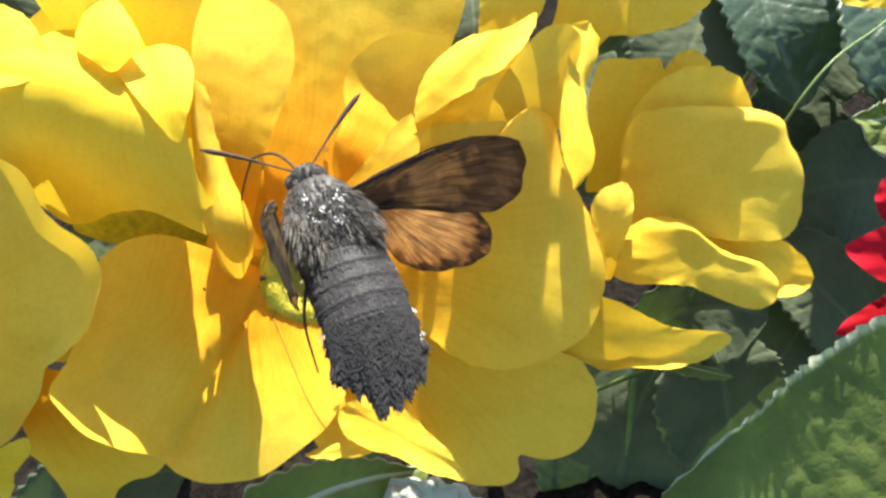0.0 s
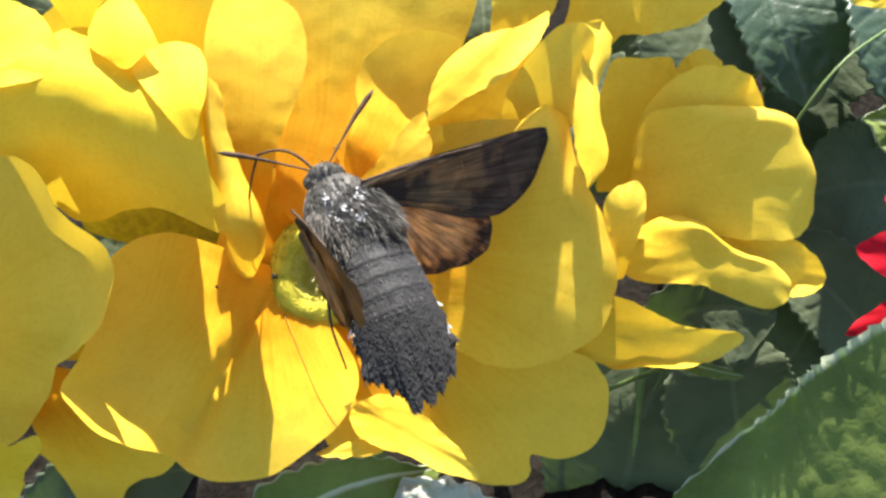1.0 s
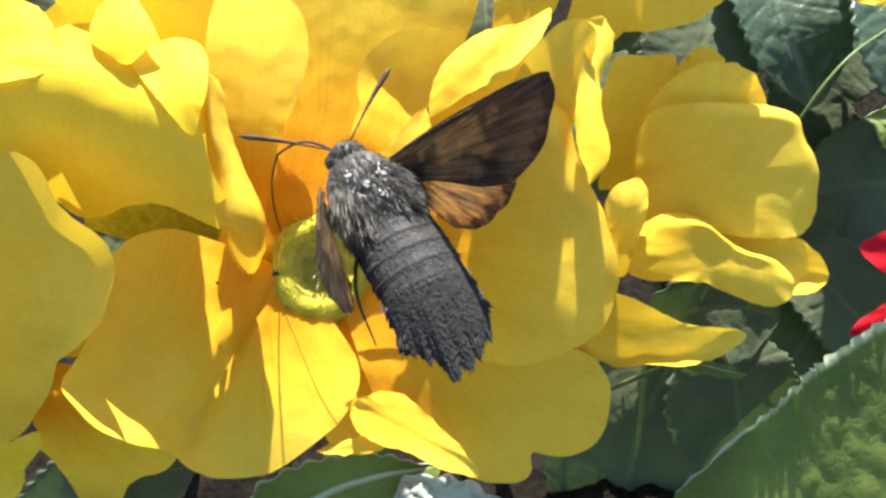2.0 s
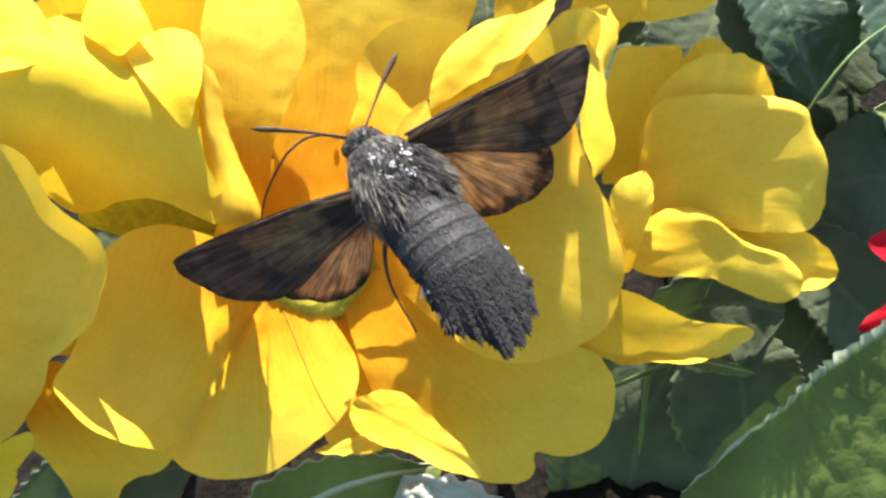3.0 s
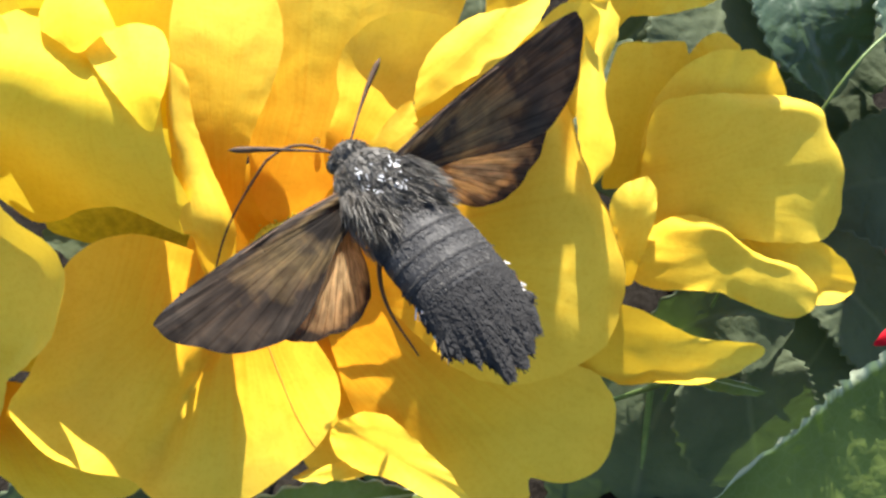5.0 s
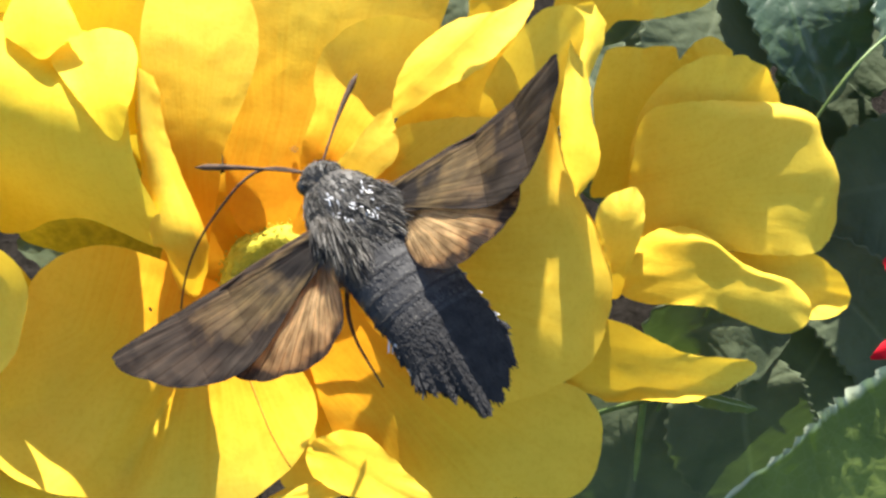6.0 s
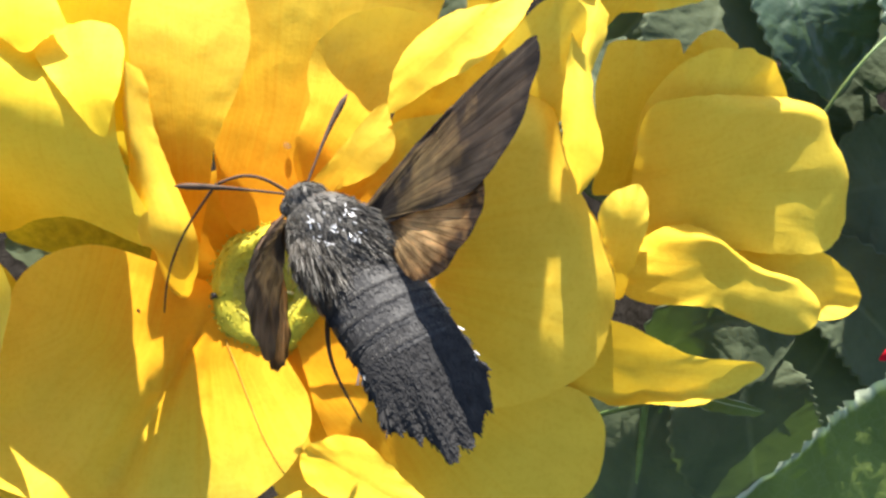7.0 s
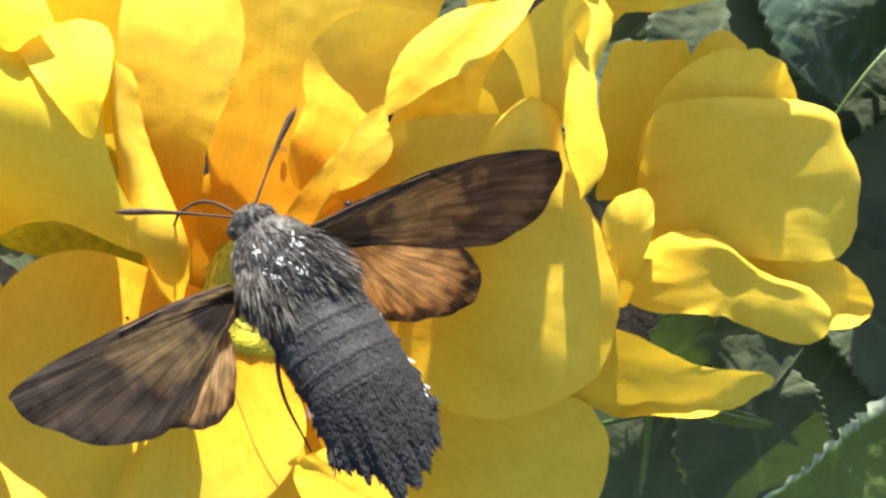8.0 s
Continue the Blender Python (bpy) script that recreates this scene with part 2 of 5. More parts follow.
def tube(line, radii, sides=10):
    """Verts and faces of a round tube with closed ends along a line."""
    line = np.array(line, float)
    radii = np.broadcast_to(np.asarray(radii, float), (len(line),))
    tang = np.gradient(line, axis=0)
    tang /= np.linalg.norm(tang, axis=1)[:, None]
    side = np.cross(tang[0], (0.31, 0.87, 0.39))
    verts = []
    for p, t, r in zip(line, tang, radii):
        side = side - t * (side @ t)
        side = side / np.linalg.norm(side)
        other = np.cross(t, side)
        for k in range(sides):
            a = 2 * math.pi * k / sides
            verts.append(p + r * (math.cos(a) * side + math.sin(a) * other))
    faces = grid_faces(len(line), sides, True)
    faces += [tuple(range(sides - 1, -1, -1)), tuple(range(len(verts) - sides, len(verts)))]
    return verts, faces


def ball(centre, radii, rings=14, sides=20):
    verts = []
    for i in range(rings + 1):
        a = math.pi * i / rings
        for j in range(sides):
            b = 2 * math.pi * j / sides
            verts.append((centre[0] + radii[0] * math.sin(a) * math.cos(b), centre[1] + radii[1] * math.cos(a), centre[2] + radii[2] * math.sin(a) * math.sin(b)))
    return verts, grid_faces(rings + 1, sides, True)


# ---- ground ----
def soil_sheet():
    """Soil to the horizon, crumbled where it is near."""
    n = 150
    s = np.linspace(-1, 1, n)
    reach = np.sign(s) * (0.22 * np.abs(s) + 40 * np.abs(s) ** 9)
    verts = []
    for y in reach:
        for x in reach:
            near = max(0.0, 1 - max(abs(x), abs(y)) / 0.4)
            h = noise.fractal(Vector((x, y, 0)) * 90, 0.9, 2.0, 5) * 0.007 * near
            verts.append((x, y + 0.05, h))
    return tagged(part("ground", verts, grid_faces(n, n), soil_brown), "dark crumbly garden soil under the plants", "soil", kind="structure")


soil_sheet()

# ---- flowers ----
STATIONS = [0, 0.05, 0.11, 0.18, 0.25, 0.32, 0.39, 0.46, 0.53, 0.6, 0.67, 0.74, 0.81, 0.87, 0.92, 0.96, 0.985, 1]


def plant(name, foot, label, category, group=""):
    ob = new(name)
    ob.location = (foot[0], foot[1], 0.0)
    return tagged(ob, label, category, group)


def own(thing, verts):
    """World places in a thing's own space."""
    return np.asarray(verts, float) - np.array(thing.location)


def stalk(thing, head, radius=0.0016):
    """A hairy green stalk from the soil up to a head, a little bowed."""
    foot, top = np.array((*thing.location[:2], -0.004)), np.array(head)
    u = np.linspace(0, 1, 14)
    line = foot + (top - foot) * u[:, None]
    line[:, 1] += 0.008 * np.sin(math.pi * u)
    v, f = tube(line, radius * (1.15 - 0.3 * u), 10)
    part("stalk", own(thing, v), f, stem_green, thing)


def petal(thing, spine, left, right, lift=(0, 0), wave=0.5, curl=(0, 0), valley=0.0, mat=None, turns=3.0):
    """A petal round a middle line: half widths at the stations, edges lifted, curled and waved. Millimetres on the slope."""
    nu, nv = 34, 25
    u = np.linspace(0, 1, nu) ** 0.9
    mid = smooth_line(spine, u)
    tang = smooth_line(spine, np.minimum(u + 0.01, 1)) - smooth_line(spine, np.maximum(u - 0.01, 0))
    side = np.stack([-tang[:, 1], tang[:, 0], 0 * u], 1)
    side /= np.linalg.norm(side, axis=1)[:, None]
    wl, wr = smooth_values(STATIONS, left, u), smooth_values(STATIONS, right, u)
    phase = sum(spine[0]) * 0.7
    verts, uvs = [], []
    for i in range(nu):
        grow = min(1.0, 0.25 + u[i])
        for v in np.linspace(-1, 1, nv):
            k = 0 if v > 0 else 1
            a = abs(v)
            w = wl[i] if v > 0 else -wr[i]
            p = mid[i] + side[i] * w * a
            z = lift[k] * a * a * grow + curl[k] * max(0.0, (a - 0.72) / 0.28) ** 2 * grow
            z += wave * (a ** 2.5) * grow * math.sin(turns * 2 * math.pi * u[i] + phase + (1.9 if v > 0 else 0))
            z += valley * grow * (abs(math.sin(1.5 * math.pi * a)) * 0.6 - 0.3)
            z += 0.35 * noise.noise(Vector((p[0] * 0.09, p[1] * 0.09, phase)))
            z += 0.12 * noise.noise(Vector((p[0] * 0.4, p[1] * 0.4, phase)))
            if a > 0.9:
                p = p + side[i] * np.sign(v) * 0.22 * noise.noise(Vector((p[0] * 0.7, p[1] * 0.7, 3.0)))
            verts.append((p[0], p[1], p[2] + z))
            uvs.append((0.5 + 0.5 * v, u[i]))
    return part("petal", own(thing, bank_all(verts)), grid_faces(nu, nv), mat or yellow, thing, uvs=uvs)


def blade(thing, centre, turn, half_length, half_width, heights, outline, base=(0, 0), lift=(0, 0), wave=0.4, roll=(0, 0), valley=0.0, tilt=0.0, pleat=0.22, creases=(), mat=None):
    """A broad petal round its centre: its outline as shares of an oval, heights from base to tip, lifted sides,
    and a rim that rolls forward or back on the side to which roll's angle points. Millimetres on the slope."""
    rings, sides = 22, 112
    ax = np.array((math.cos(radians(turn)), math.sin(radians(turn))))
    lf = np.array((-ax[1], ax[0]))
    shares = np.array(outline + outline[:2])
    k = np.arange(sides) / sides * len(outline)
    reach = np.interp(k, np.arange(len(shares)), shares)
    reach = (np.roll(reach, 1) + 2 * reach + np.roll(reach, -1)) / 4
    phase = centre[0] * 0.7 + centre[1]
    verts, uvs = [], []
    for i in range(rings + 1):
        rho = (i / rings) ** 0.85
        for j in range(sides):
            a = 2 * math.pi * j / sides
            s, w = rho * reach[j] * math.cos(a), rho * reach[j] * math.sin(a)
            x, y = np.array(centre) + ax * half_length * s + lf * half_width * w
            z = float(smooth_line([(h,) for h in heights], np.array([0.5 + 0.5 * s]))[0, 0])
            grow = min(1.0, 0.75 + 0.5 * s) if s < 0.5 else 1.0
            z += lift[0 if w > 0 else 1] * w * w * grow
            z += tilt * (y - centre[1])
            out = math.atan2(y - centre[1], x - centre[0]) - radians(roll[0])
            z += roll[1] * max(0.0, (rho - 0.70) / 0.30) ** 2 * max(0.0, math.cos(out)) ** 1.2
            z += wave * rho**3 * math.sin(5 * a + phase) + 0.5 * wave * rho**6 * math.sin(13 * a + 2 * phase)
            z += valley * (min(1.0, abs(w) * 2.2) - 1) * max(0.0, 0.6 + s)
            z += 0.35 * noise.noise(Vector((x * 0.09, y * 0.09, phase))) + 0.12 * noise.noise(Vector((x * 0.4, y * 0.4, phase)))
            fan = math.atan2(y - base[1], x - base[0])
            far = math.hypot(x - base[0], y - base[1]) / (2 * half_length)
            z += pleat * min(1.0, 1.6 * far) * min(1.0, half_length / 20) * (math.sin(9 * fan + phase) + 0.3 * math.sin(21 * fan + 2 * phase))
            for way, rise, wide in creases:
                off = (math.degrees(fan) - way + 180) % 360 - 180
                z += rise * min(1.0, far) ** 0.8 * math.exp(-((off / wide) ** 2))
            if i == rings:
                tug = 0.25 * noise.noise(Vector((x * 0.8, y * 0.8, 3.0)))
                x, y = x + tug * math.cos(a), y + tug * math.sin(a)
            verts.append((x, y, z))
            away = math.hypot(x - base[0], y - base[1])
            uvs.append((0.5 + 0.5 * w / max(0.35, 0.5 + 0.5 * s), min(1.0, away / (1.9 * half_length))))
    return part("petal", own(thing, bank_all(verts)), grid_faces(rings + 1, sides, True), mat or yellow, thing, uvs=uvs)


def spikes(rng, places, normals, lengths, lean, width):
    """Many thin pointed hairs as one mesh, three sides each."""
    verts, faces = [], []
    for p, n, l in zip(places, normals, lengths):
        d = n + lean + rng.normal(0, 0.22, 3)
        d /= np.linalg.norm(d)
        s = np.cross(d, rng.normal(0, 1, 3))
        s /= np.linalg.norm(s)
        o = np.cross(d, s)
        k = len(verts)
        base = p - n * 0.15
        for a in (0, 2.094, 4.189):
            verts.append(base + width * (math.cos(a) * s + math.sin(a) * o))
        m = base + d * l * 0.55
        for a in (0, 2.094, 4.189):
            verts.append(m + 0.75 * width * (math.cos(a) * s + math.sin(a) * o))
        verts.append(base + d * l + lean * l * 0.25)
        for a in range(3):
            b = (a + 1) % 3
            faces += [(k + a, k + b, k + 3 + b, k + 3 + a), (k + 3 + a, k + 3 + b, k + 6)]
    return verts, faces


def throat(thing, x, y, z):
    """The ring of the flower's mouth with its anthers."""
    verts, n = [], 48
    for r, h in ((9.5, -4.5), (8.6, -1.2), (7.6, 0.7), (6.4, 1.1), (5.0, 0.4), (3.6, -1.0), (2.2, -2.4), (0.4, -3.0)):
        for k in range(n):
            a = 2 * math.pi * k / n
            rr = r * (1 + 0.03 * math.cos(5 * a)) * (0.94 + 0.05 * math.sin(2 * a + 1))
            b = 0.5 * noise.noise(Vector((math.cos(a) * r * 0.5, math.sin(a) * r * 0.5, 2))) + 0.3 * noise.noise(Vector((math.cos(a) * r * 1.6, math.sin(a) * r * 1.6, 5)))
            verts.append((x + 0.93 * rr * math.cos(a), y + 1.08 * rr * math.sin(a), z + h + b))
    part("throat_hollow", own(thing, bank_all(verts[4 * n:])), grid_faces(4, n, True), hollow_olive, thing, "olive hollow in the middle of the flower")
    part("throat", own(thing, bank_all(verts[:5 * n])), grid_faces(5, n, True), disc_and_shade_green, thing, "green-yellow ring round the flower's mouth")
    # short soft papillae that cover the ring
    rng = np.random.default_rng(9)
    p = []
    for k in range(2600):
        q = verts[int(rng.integers(n, 7 * n))]
        p.append((q[0] + rng.normal(0, 0.35), q[1] + rng.normal(0, 0.35), q[2] - 0.1))
    p = np.array(p)
    up = np.stack([(p[:, 0] - x) * 0.03, (p[:, 1] - y) * 0.03, np.full(len(p), 1.0)], 1)
    v, f = spikes(rng, p, up, rng.uniform(0.16, 0.36, len(p)), np.array((0, 0, 0.0)), 0.2)
    part("papillae", own(thing, bank_all(v)), f, disc_and_shade_green, thing, "soft yellow-green fringe of the mouth", smooth=False)
    # the cup in which the petals grow together
    cup = []
    for r, h in ((3.0, -7.5), (8.0, -6.0), (12.5, -4.6), (15.5, -3.6), (17.0, -3.8)):
        for k in range(n):
            a = 2 * math.pi * k / n
            cup.append((x + r * math.cos(a), y + 1.05 * r * math.sin(a), z + h + 0.3 * math.sin(5 * a)))
    part("corolla_base", own(thing, bank_all(cup)), grid_faces(5, n, True), yellow, thing, "orange-yellow cup of the flower",
         uvs=[(k / n, 0.1 + 0.07 * i) for i in range(5) for k in range(n)])
    for k in range(9):
        a = 2.4 * k
        r = 0.6 + 0.28 * k
        foot = np.array((x + 0.2 * math.cos(a), y + 0.2 * math.sin(a) - 0.5, z - 1.6))
        tip = np.array((x + r * math.cos(a), y - 0.5 + r * math.sin(a) * 0.9, z + 1.3 - 0.12 * k))
        u = np.linspace(0, 1, 6)
        v, f = tube(foot + (tip - foot) * u[:, None] + np.outer(u * u, (0.5, -0.9, -0.6)), 0.11 + 0.08 * u, 7)
        part("anther", own(thing, bank_all(v)), f, anther_cream, thing)


central = plant("primrose", bank(-18, -2, -40)[:2], "large bright yellow primrose, orange towards its open throat", "flower", "yellow primroses")
leftmost = plant("primrose", bank(-62, 0, -45)[:2], "bright yellow primrose with curled petals beside the open one", "flower", "yellow primroses")
upper = plant("primrose", bank(12, 14, -45)[:2], "yellow primrose with upright wavy petals behind the open one", "flower", "yellow primroses")
rightmost = plant("primrose", bank(6, 8, -45)[:2], "shaded yellow primrose with bright rolled petal rims", "flower", "yellow primroses")
far_yellow = plant("primrose", bank(130, 60, -50)[:2], "small far yellow primrose among dark leaves", "flower", "yellow primroses")
red_flower = plant("primrose", bank(125, -4, -60)[:2], "crimson primrose half hidden behind a leaf", "flower", "red primroses")
stalk(central, bank(-18, -2, -14), 0.0022)
stalk(leftmost, bank(-62, 0, -3))
stalk(upper, bank(12, 14, -8))
stalk(rightmost, bank(27, 0, -9))
stalk(far_yellow, bank(98, 44, -33))
stalk(red_flower, bank(90, -2, -33))
throat(central, -20.1, -3.5, -8.0)
blade(central, (-14.9, 26.7), 76, 25.3, 18.4, (-9.5, -10.5, -10.4, -9.0),
      [0.70, 0.69, 0.71, 0.75, 0.84, 1.00, 0.98, 0.79, 0.69, 0.64, 0.63, 0.67, 0.76, 0.83, 0.95, 1.00, 0.94, 0.93, 0.95, 0.82, 0.68, 0.60, 0.56, 0.59, 0.65, 0.74, 0.86, 0.99, 1.09, 0.96, 0.82, 0.74], lift=(0, 0), wave=0.15, pleat=0.08, base=(-19.5, 3.6))
blade(central, (-29.2, 19.6), 88, 18.9, 7.2, (-10.0, -4.0, -3.4, -6.0),
      [0.99, 1.00, 1.03, 1.11, 1.26, 1.20, 1.07, 0.94, 0.86, 0.81, 0.79, 0.77, 0.77, 0.79, 0.84, 0.90, 0.98, 0.80, 0.70, 0.63, 0.58, 0.55, 0.56, 0.62, 0.73, 0.88, 1.08, 1.12, 1.11, 1.04, 0.98, 0.97], lift=(1.5, -1.5), base=(-30.0, 1.1), wave=0.15, pleat=0.1)
blade(central, (-9.6, 20.6), 66, 12.7, 6.5, (-5.0, -3.2, -4.2, -5.4, -4.2, -2.0),
      [0.91, 0.88, 0.88, 0.90, 0.95, 0.97, 1.04, 1.00, 0.85, 0.66, 0.64, 0.67, 0.75, 0.85, 0.93, 0.97, 0.97, 0.94, 0.95, 0.83, 0.76, 0.72, 0.70, 0.71, 0.74, 0.81, 0.86, 0.95, 1.38, 1.19, 1.06, 0.96], lift=(0, 0), base=(-14.4, 9.6), wave=0.1, pleat=0.05)
blade(central, (-9.0, 11.3), 57, 10.7, 3.9, (1.6, 1.4, 0.6, -0.8),
      [0.82, 0.87, 0.78, 0.64, 0.56, 0.51, 0.49, 0.49, 0.52, 0.56, 0.65, 0.81, 0.95, 1.11, 1.03, 0.92, 0.86, 0.84, 0.30, 0.30, 0.31, 0.34, 0.38, 0.47, 0.62, 0.81, 1.04, 0.96, 0.87, 0.81, 0.78, 0.79], lift=(0.5, 0), wave=0.1, pleat=0.06, base=(-14.6, 3.5))
blade(central, (-3.0, 11.0), 34, 15.3, 5.2, (-3.0, -1.4, -0.2, 0.0),
      [0.82, 0.76, 0.74, 0.74, 0.74, 0.78, 0.86, 0.99, 0.87, 0.77, 0.73, 0.74, 0.77, 0.80, 0.84, 0.92, 0.98, 0.95, 0.96, 1.01, 1.03, 0.38, 0.40, 0.45, 0.53, 0.69, 0.86, 1.00, 1.01, 0.98, 0.96, 0.93], lift=(1, 2), wave=0.2, pleat=0.1, base=(-12.4, 2.7))
blade(central, (4.5, 26.5), 45, 12.7, 3.8, (4.0, 2.8, 0.4, -4.0),
      [0.57, 0.51, 0.48, 0.48, 0.51, 0.56, 0.65, 0.81, 0.92, 1.02, 1.04, 0.98, 0.94, 0.89, 0.88, 0.90, 0.93, 1.01, 0.90, 0.79, 0.73, 0.75, 0.81, 0.93, 0.99, 1.01, 1.01, 1.02, 0.99, 0.98, 0.97, 0.99], lift=(-2.5, 1.5), base=(-3.9, 17.1), wave=0.1, pleat=0.05, mat=pale_yellow)
blade(central, (7.3, -0.4), -3, 19.8, 22.1, (-9.0, 0.2, 4.5, 0.0),
      [0.84, 0.79, 0.76, 0.73, 0.74, 0.80, 0.95, 0.96, 0.77, 0.56, 0.56, 0.57, 0.61, 0.69, 0.79, 0.91, 0.99, 0.98, 0.85, 0.77, 0.73, 0.71, 0.72, 0.73, 0.73, 0.75, 0.74, 0.76, 0.79, 0.84, 0.84, 0.85], lift=(4.5, -2.5), wave=0.5, base=(-11.5, 0.1), roll=(35, -8))
blade(central, (2.6, -20.2), -43, 23.7, 15.3, (-9.0, -4.7, -5.7, -7.0),
      [0.67, 0.78, 0.88, 0.96, 1.04, 1.11, 1.06, 0.66, 0.59, 0.55, 0.54, 0.55, 0.58, 0.65, 0.77, 0.88, 0.95, 0.98, 0.96, 0.88, 0.85, 0.83, 0.86, 0.80, 0.76, 0.75, 0.76, 0.79, 0.78, 0.77, 0.72, 0.56], lift=(0, -1.5), wave=0.5, base=(-14.0, -6.8))
blade(central, (-16.0, -17.9), -81, 13.7, 8.2, (-12.0, -9.2, -8.1, -7.0),
      [0.98, 1.00, 1.05, 1.07, 1.03, 1.03, 1.07, 0.94, 0.86, 0.82, 0.81, 0.83, 0.87, 0.93, 0.98, 0.94, 0.94, 0.98, 1.06, 1.16, 1.08, 1.05, 0.97, 0.88, 0.84, 0.82, 0.81, 0.83, 0.89, 0.98, 0.95, 0.97], lift=(1, 1), wave=0.3, base=(-18.8, -5.2))
blade(central, (-6.7, -26.3), -24, 12.5, 4.2, (-3.5, -2.0, 0.5, 1.0),
      [0.79, 0.71, 0.68, 0.65, 0.63, 0.64, 0.67, 0.74, 0.84, 1.00, 0.93, 0.86, 0.76, 0.71, 0.68, 0.68, 0.68, 0.70, 0.75, 0.80, 0.85, 0.94, 0.88, 0.80, 0.65, 0.57, 0.61, 0.67, 0.78, 0.86, 1.00, 0.92], lift=(-1.5, 3.5), wave=0.3, base=(-14.4, -23.0), mat=pale_yellow)
petal(central, [(-10.6, -27.1, -4.0), (-14.2, -28.7, -3.0), (-17.1, -29.5, -3.0), (-19.9, -29.8, -3.0)],
      [2.1, 2.1, 2.0, 1.8, 1.5, 1.3, 1.2, 1.1, 1.1, 0.9, 0.7, 0.5, 0.4, 0.3, 0.2, 0.1, 0.1, 0.1],
      [0.3, 0.2, 0.2, 0.4, 0.6, 0.8, 0.9, 0.9, 1.0, 1.0, 0.9, 0.8, 0.6, 0.4, 0.3, 0.1, 0.1, 0.1], lift=(0.5, -1), wave=0.2, mat=pale_yellow)
lower_petal = blade(central, (-33.3, -16.4), -101, 16.8, 19.7, (-10.0, -7.0, -3.4, -2.1),
      [0.95, 1.01, 1.03, 1.00, 0.96, 0.95, 0.98, 0.99, 1.00, 0.96, 0.88, 0.83, 0.81, 0.81, 0.83, 0.86, 0.88, 0.94, 1.03, 1.19, 1.24, 1.20, 1.03, 0.95, 0.90, 0.93, 1.06, 0.97, 0.94, 0.87, 0.86, 0.90], lift=(1, 1), base=(-27.1, -5.5), wave=0.2, roll=(196, 8), creases=((-119, -4.0, 6), (-95, -1.5, 6)), pleat=0.25)
petal(central, [(-34.9, -5.4, -14.0), (-29.0, 1.2, 3.2), (-31.6, 9.6, 4.2), (-33.4, 16.1, 4.9), (-33.8, 23.0, 5.0)],
      [0.2, 2.2, 3.2, 3.8, 4.0, 4.0, 4.0, 3.8, 3.4, 2.4, 2.2, 2.0, 1.8, 1.5, 1.2, 0.9, 0.6, 0.2],
      [0.2, 1.8, 2.6, 2.7, 2.6, 2.5, 2.3, 2.1, 1.9, 1.7, 1.5, 1.4, 1.2, 1.0, 0.8, 0.6, 0.4, 0.2], lift=(-5, -2), wave=0.2, curl=(0, -3), mat=pale_yellow)
blade(leftmost, (-44.5, 31.0), 82, 14.3, 10.4, (-17.0, -14.0, -11.0, -9.0),
      [0.95, 0.95, 0.98, 1.00, 1.05, 1.02, 0.97, 0.95, 0.97, 1.00, 1.01, 1.07, 1.19, 1.19, 1.04, 0.96, 0.92, 0.92, 0.95, 1.04, 1.13, 1.01, 0.95, 0.93, 0.94, 0.99, 1.06, 1.11, 1.19, 1.11, 1.07, 0.99], lift=(0, -6), wave=0.3, base=(-43.3, 16.7), mat=lemon_yellow)
blade(leftmost, (-47.3, 16.4), -108, 14.9, 19.7, (-8.0, 1.0, 6.3, 7.8, 6.4, 3.0, -1.5, -6.0),
      [0.88, 0.75, 0.71, 0.71, 0.80, 1.16, 1.05, 0.83, 0.75, 0.71, 0.70, 0.72, 0.77, 0.81, 0.86, 0.95, 0.95, 0.89, 0.96, 1.03, 0.84, 0.72, 0.71, 0.75, 0.84, 0.91, 1.00, 1.16, 1.19, 0.95, 0.96, 1.01], lift=(0, 0), base=(-44.0, 31.9), wave=0.12, pleat=0.12, mat=lemon_yellow)
# deep pocket under the fold: two petals coloured olive in place of its shade
blade(leftmost, (-52.9, 13.8), 0, 11.5, 10.2, (-25.0, -25.0, -25.7, -26.0),
      [0.93, 0.88, 0.87, 0.90, 0.90, 0.90, 0.92, 0.97, 0.90, 0.87, 0.88, 0.84, 0.83, 0.85, 0.91, 0.89, 0.89, 0.94, 1.03, 0.96, 0.90, 0.91, 1.01, 0.93, 0.82, 0.76, 0.73, 0.73, 0.80, 1.02, 1.02, 1.02], lift=(0, 0), wave=0.3, base=(-60.1, 9.2), tilt=0.3, mat=disc_and_shade_green)
blade(leftmost, (-48.7, 5.6), -8, 14.8, 7.6, (-24.0, -24.0, -24.0, -24.0),
      [0.90, 0.91, 0.85, 0.83, 0.84, 0.89, 0.91, 0.92, 0.96, 0.94, 0.83, 0.77, 0.75, 0.75, 0.79, 0.80, 0.83, 0.89, 1.02, 1.13, 1.02, 0.92, 0.80, 0.73, 0.70, 0.70, 0.73, 0.79, 0.89, 1.03, 0.95, 0.91], lift=(0, 0), wave=0.3, base=(-61.8, 4.7), tilt=0.9, mat=disc_and_shade_green)
# two hidden petals, added only to keep the sun off the petals below
blade(leftmost, (-51.4, 24.7), 74, 18.9, 21.3, (-30.0, -24.4, -10.3, -4.0),
      [0.90, 0.83, 0.79, 0.75, 0.73, 0.74, 0.78, 0.80, 0.84, 0.93, 1.08, 1.10, 1.17, 1.16, 0.94, 0.82, 0.76, 0.72, 0.72, 0.75, 0.81, 0.91, 0.87, 0.88, 0.91, 0.93, 0.97, 1.05, 1.04, 1.07, 1.05, 0.96], lift=(0, 0), wave=0.2, base=(-53.2, 13.0), pleat=0.1, mat=lemon_yellow)
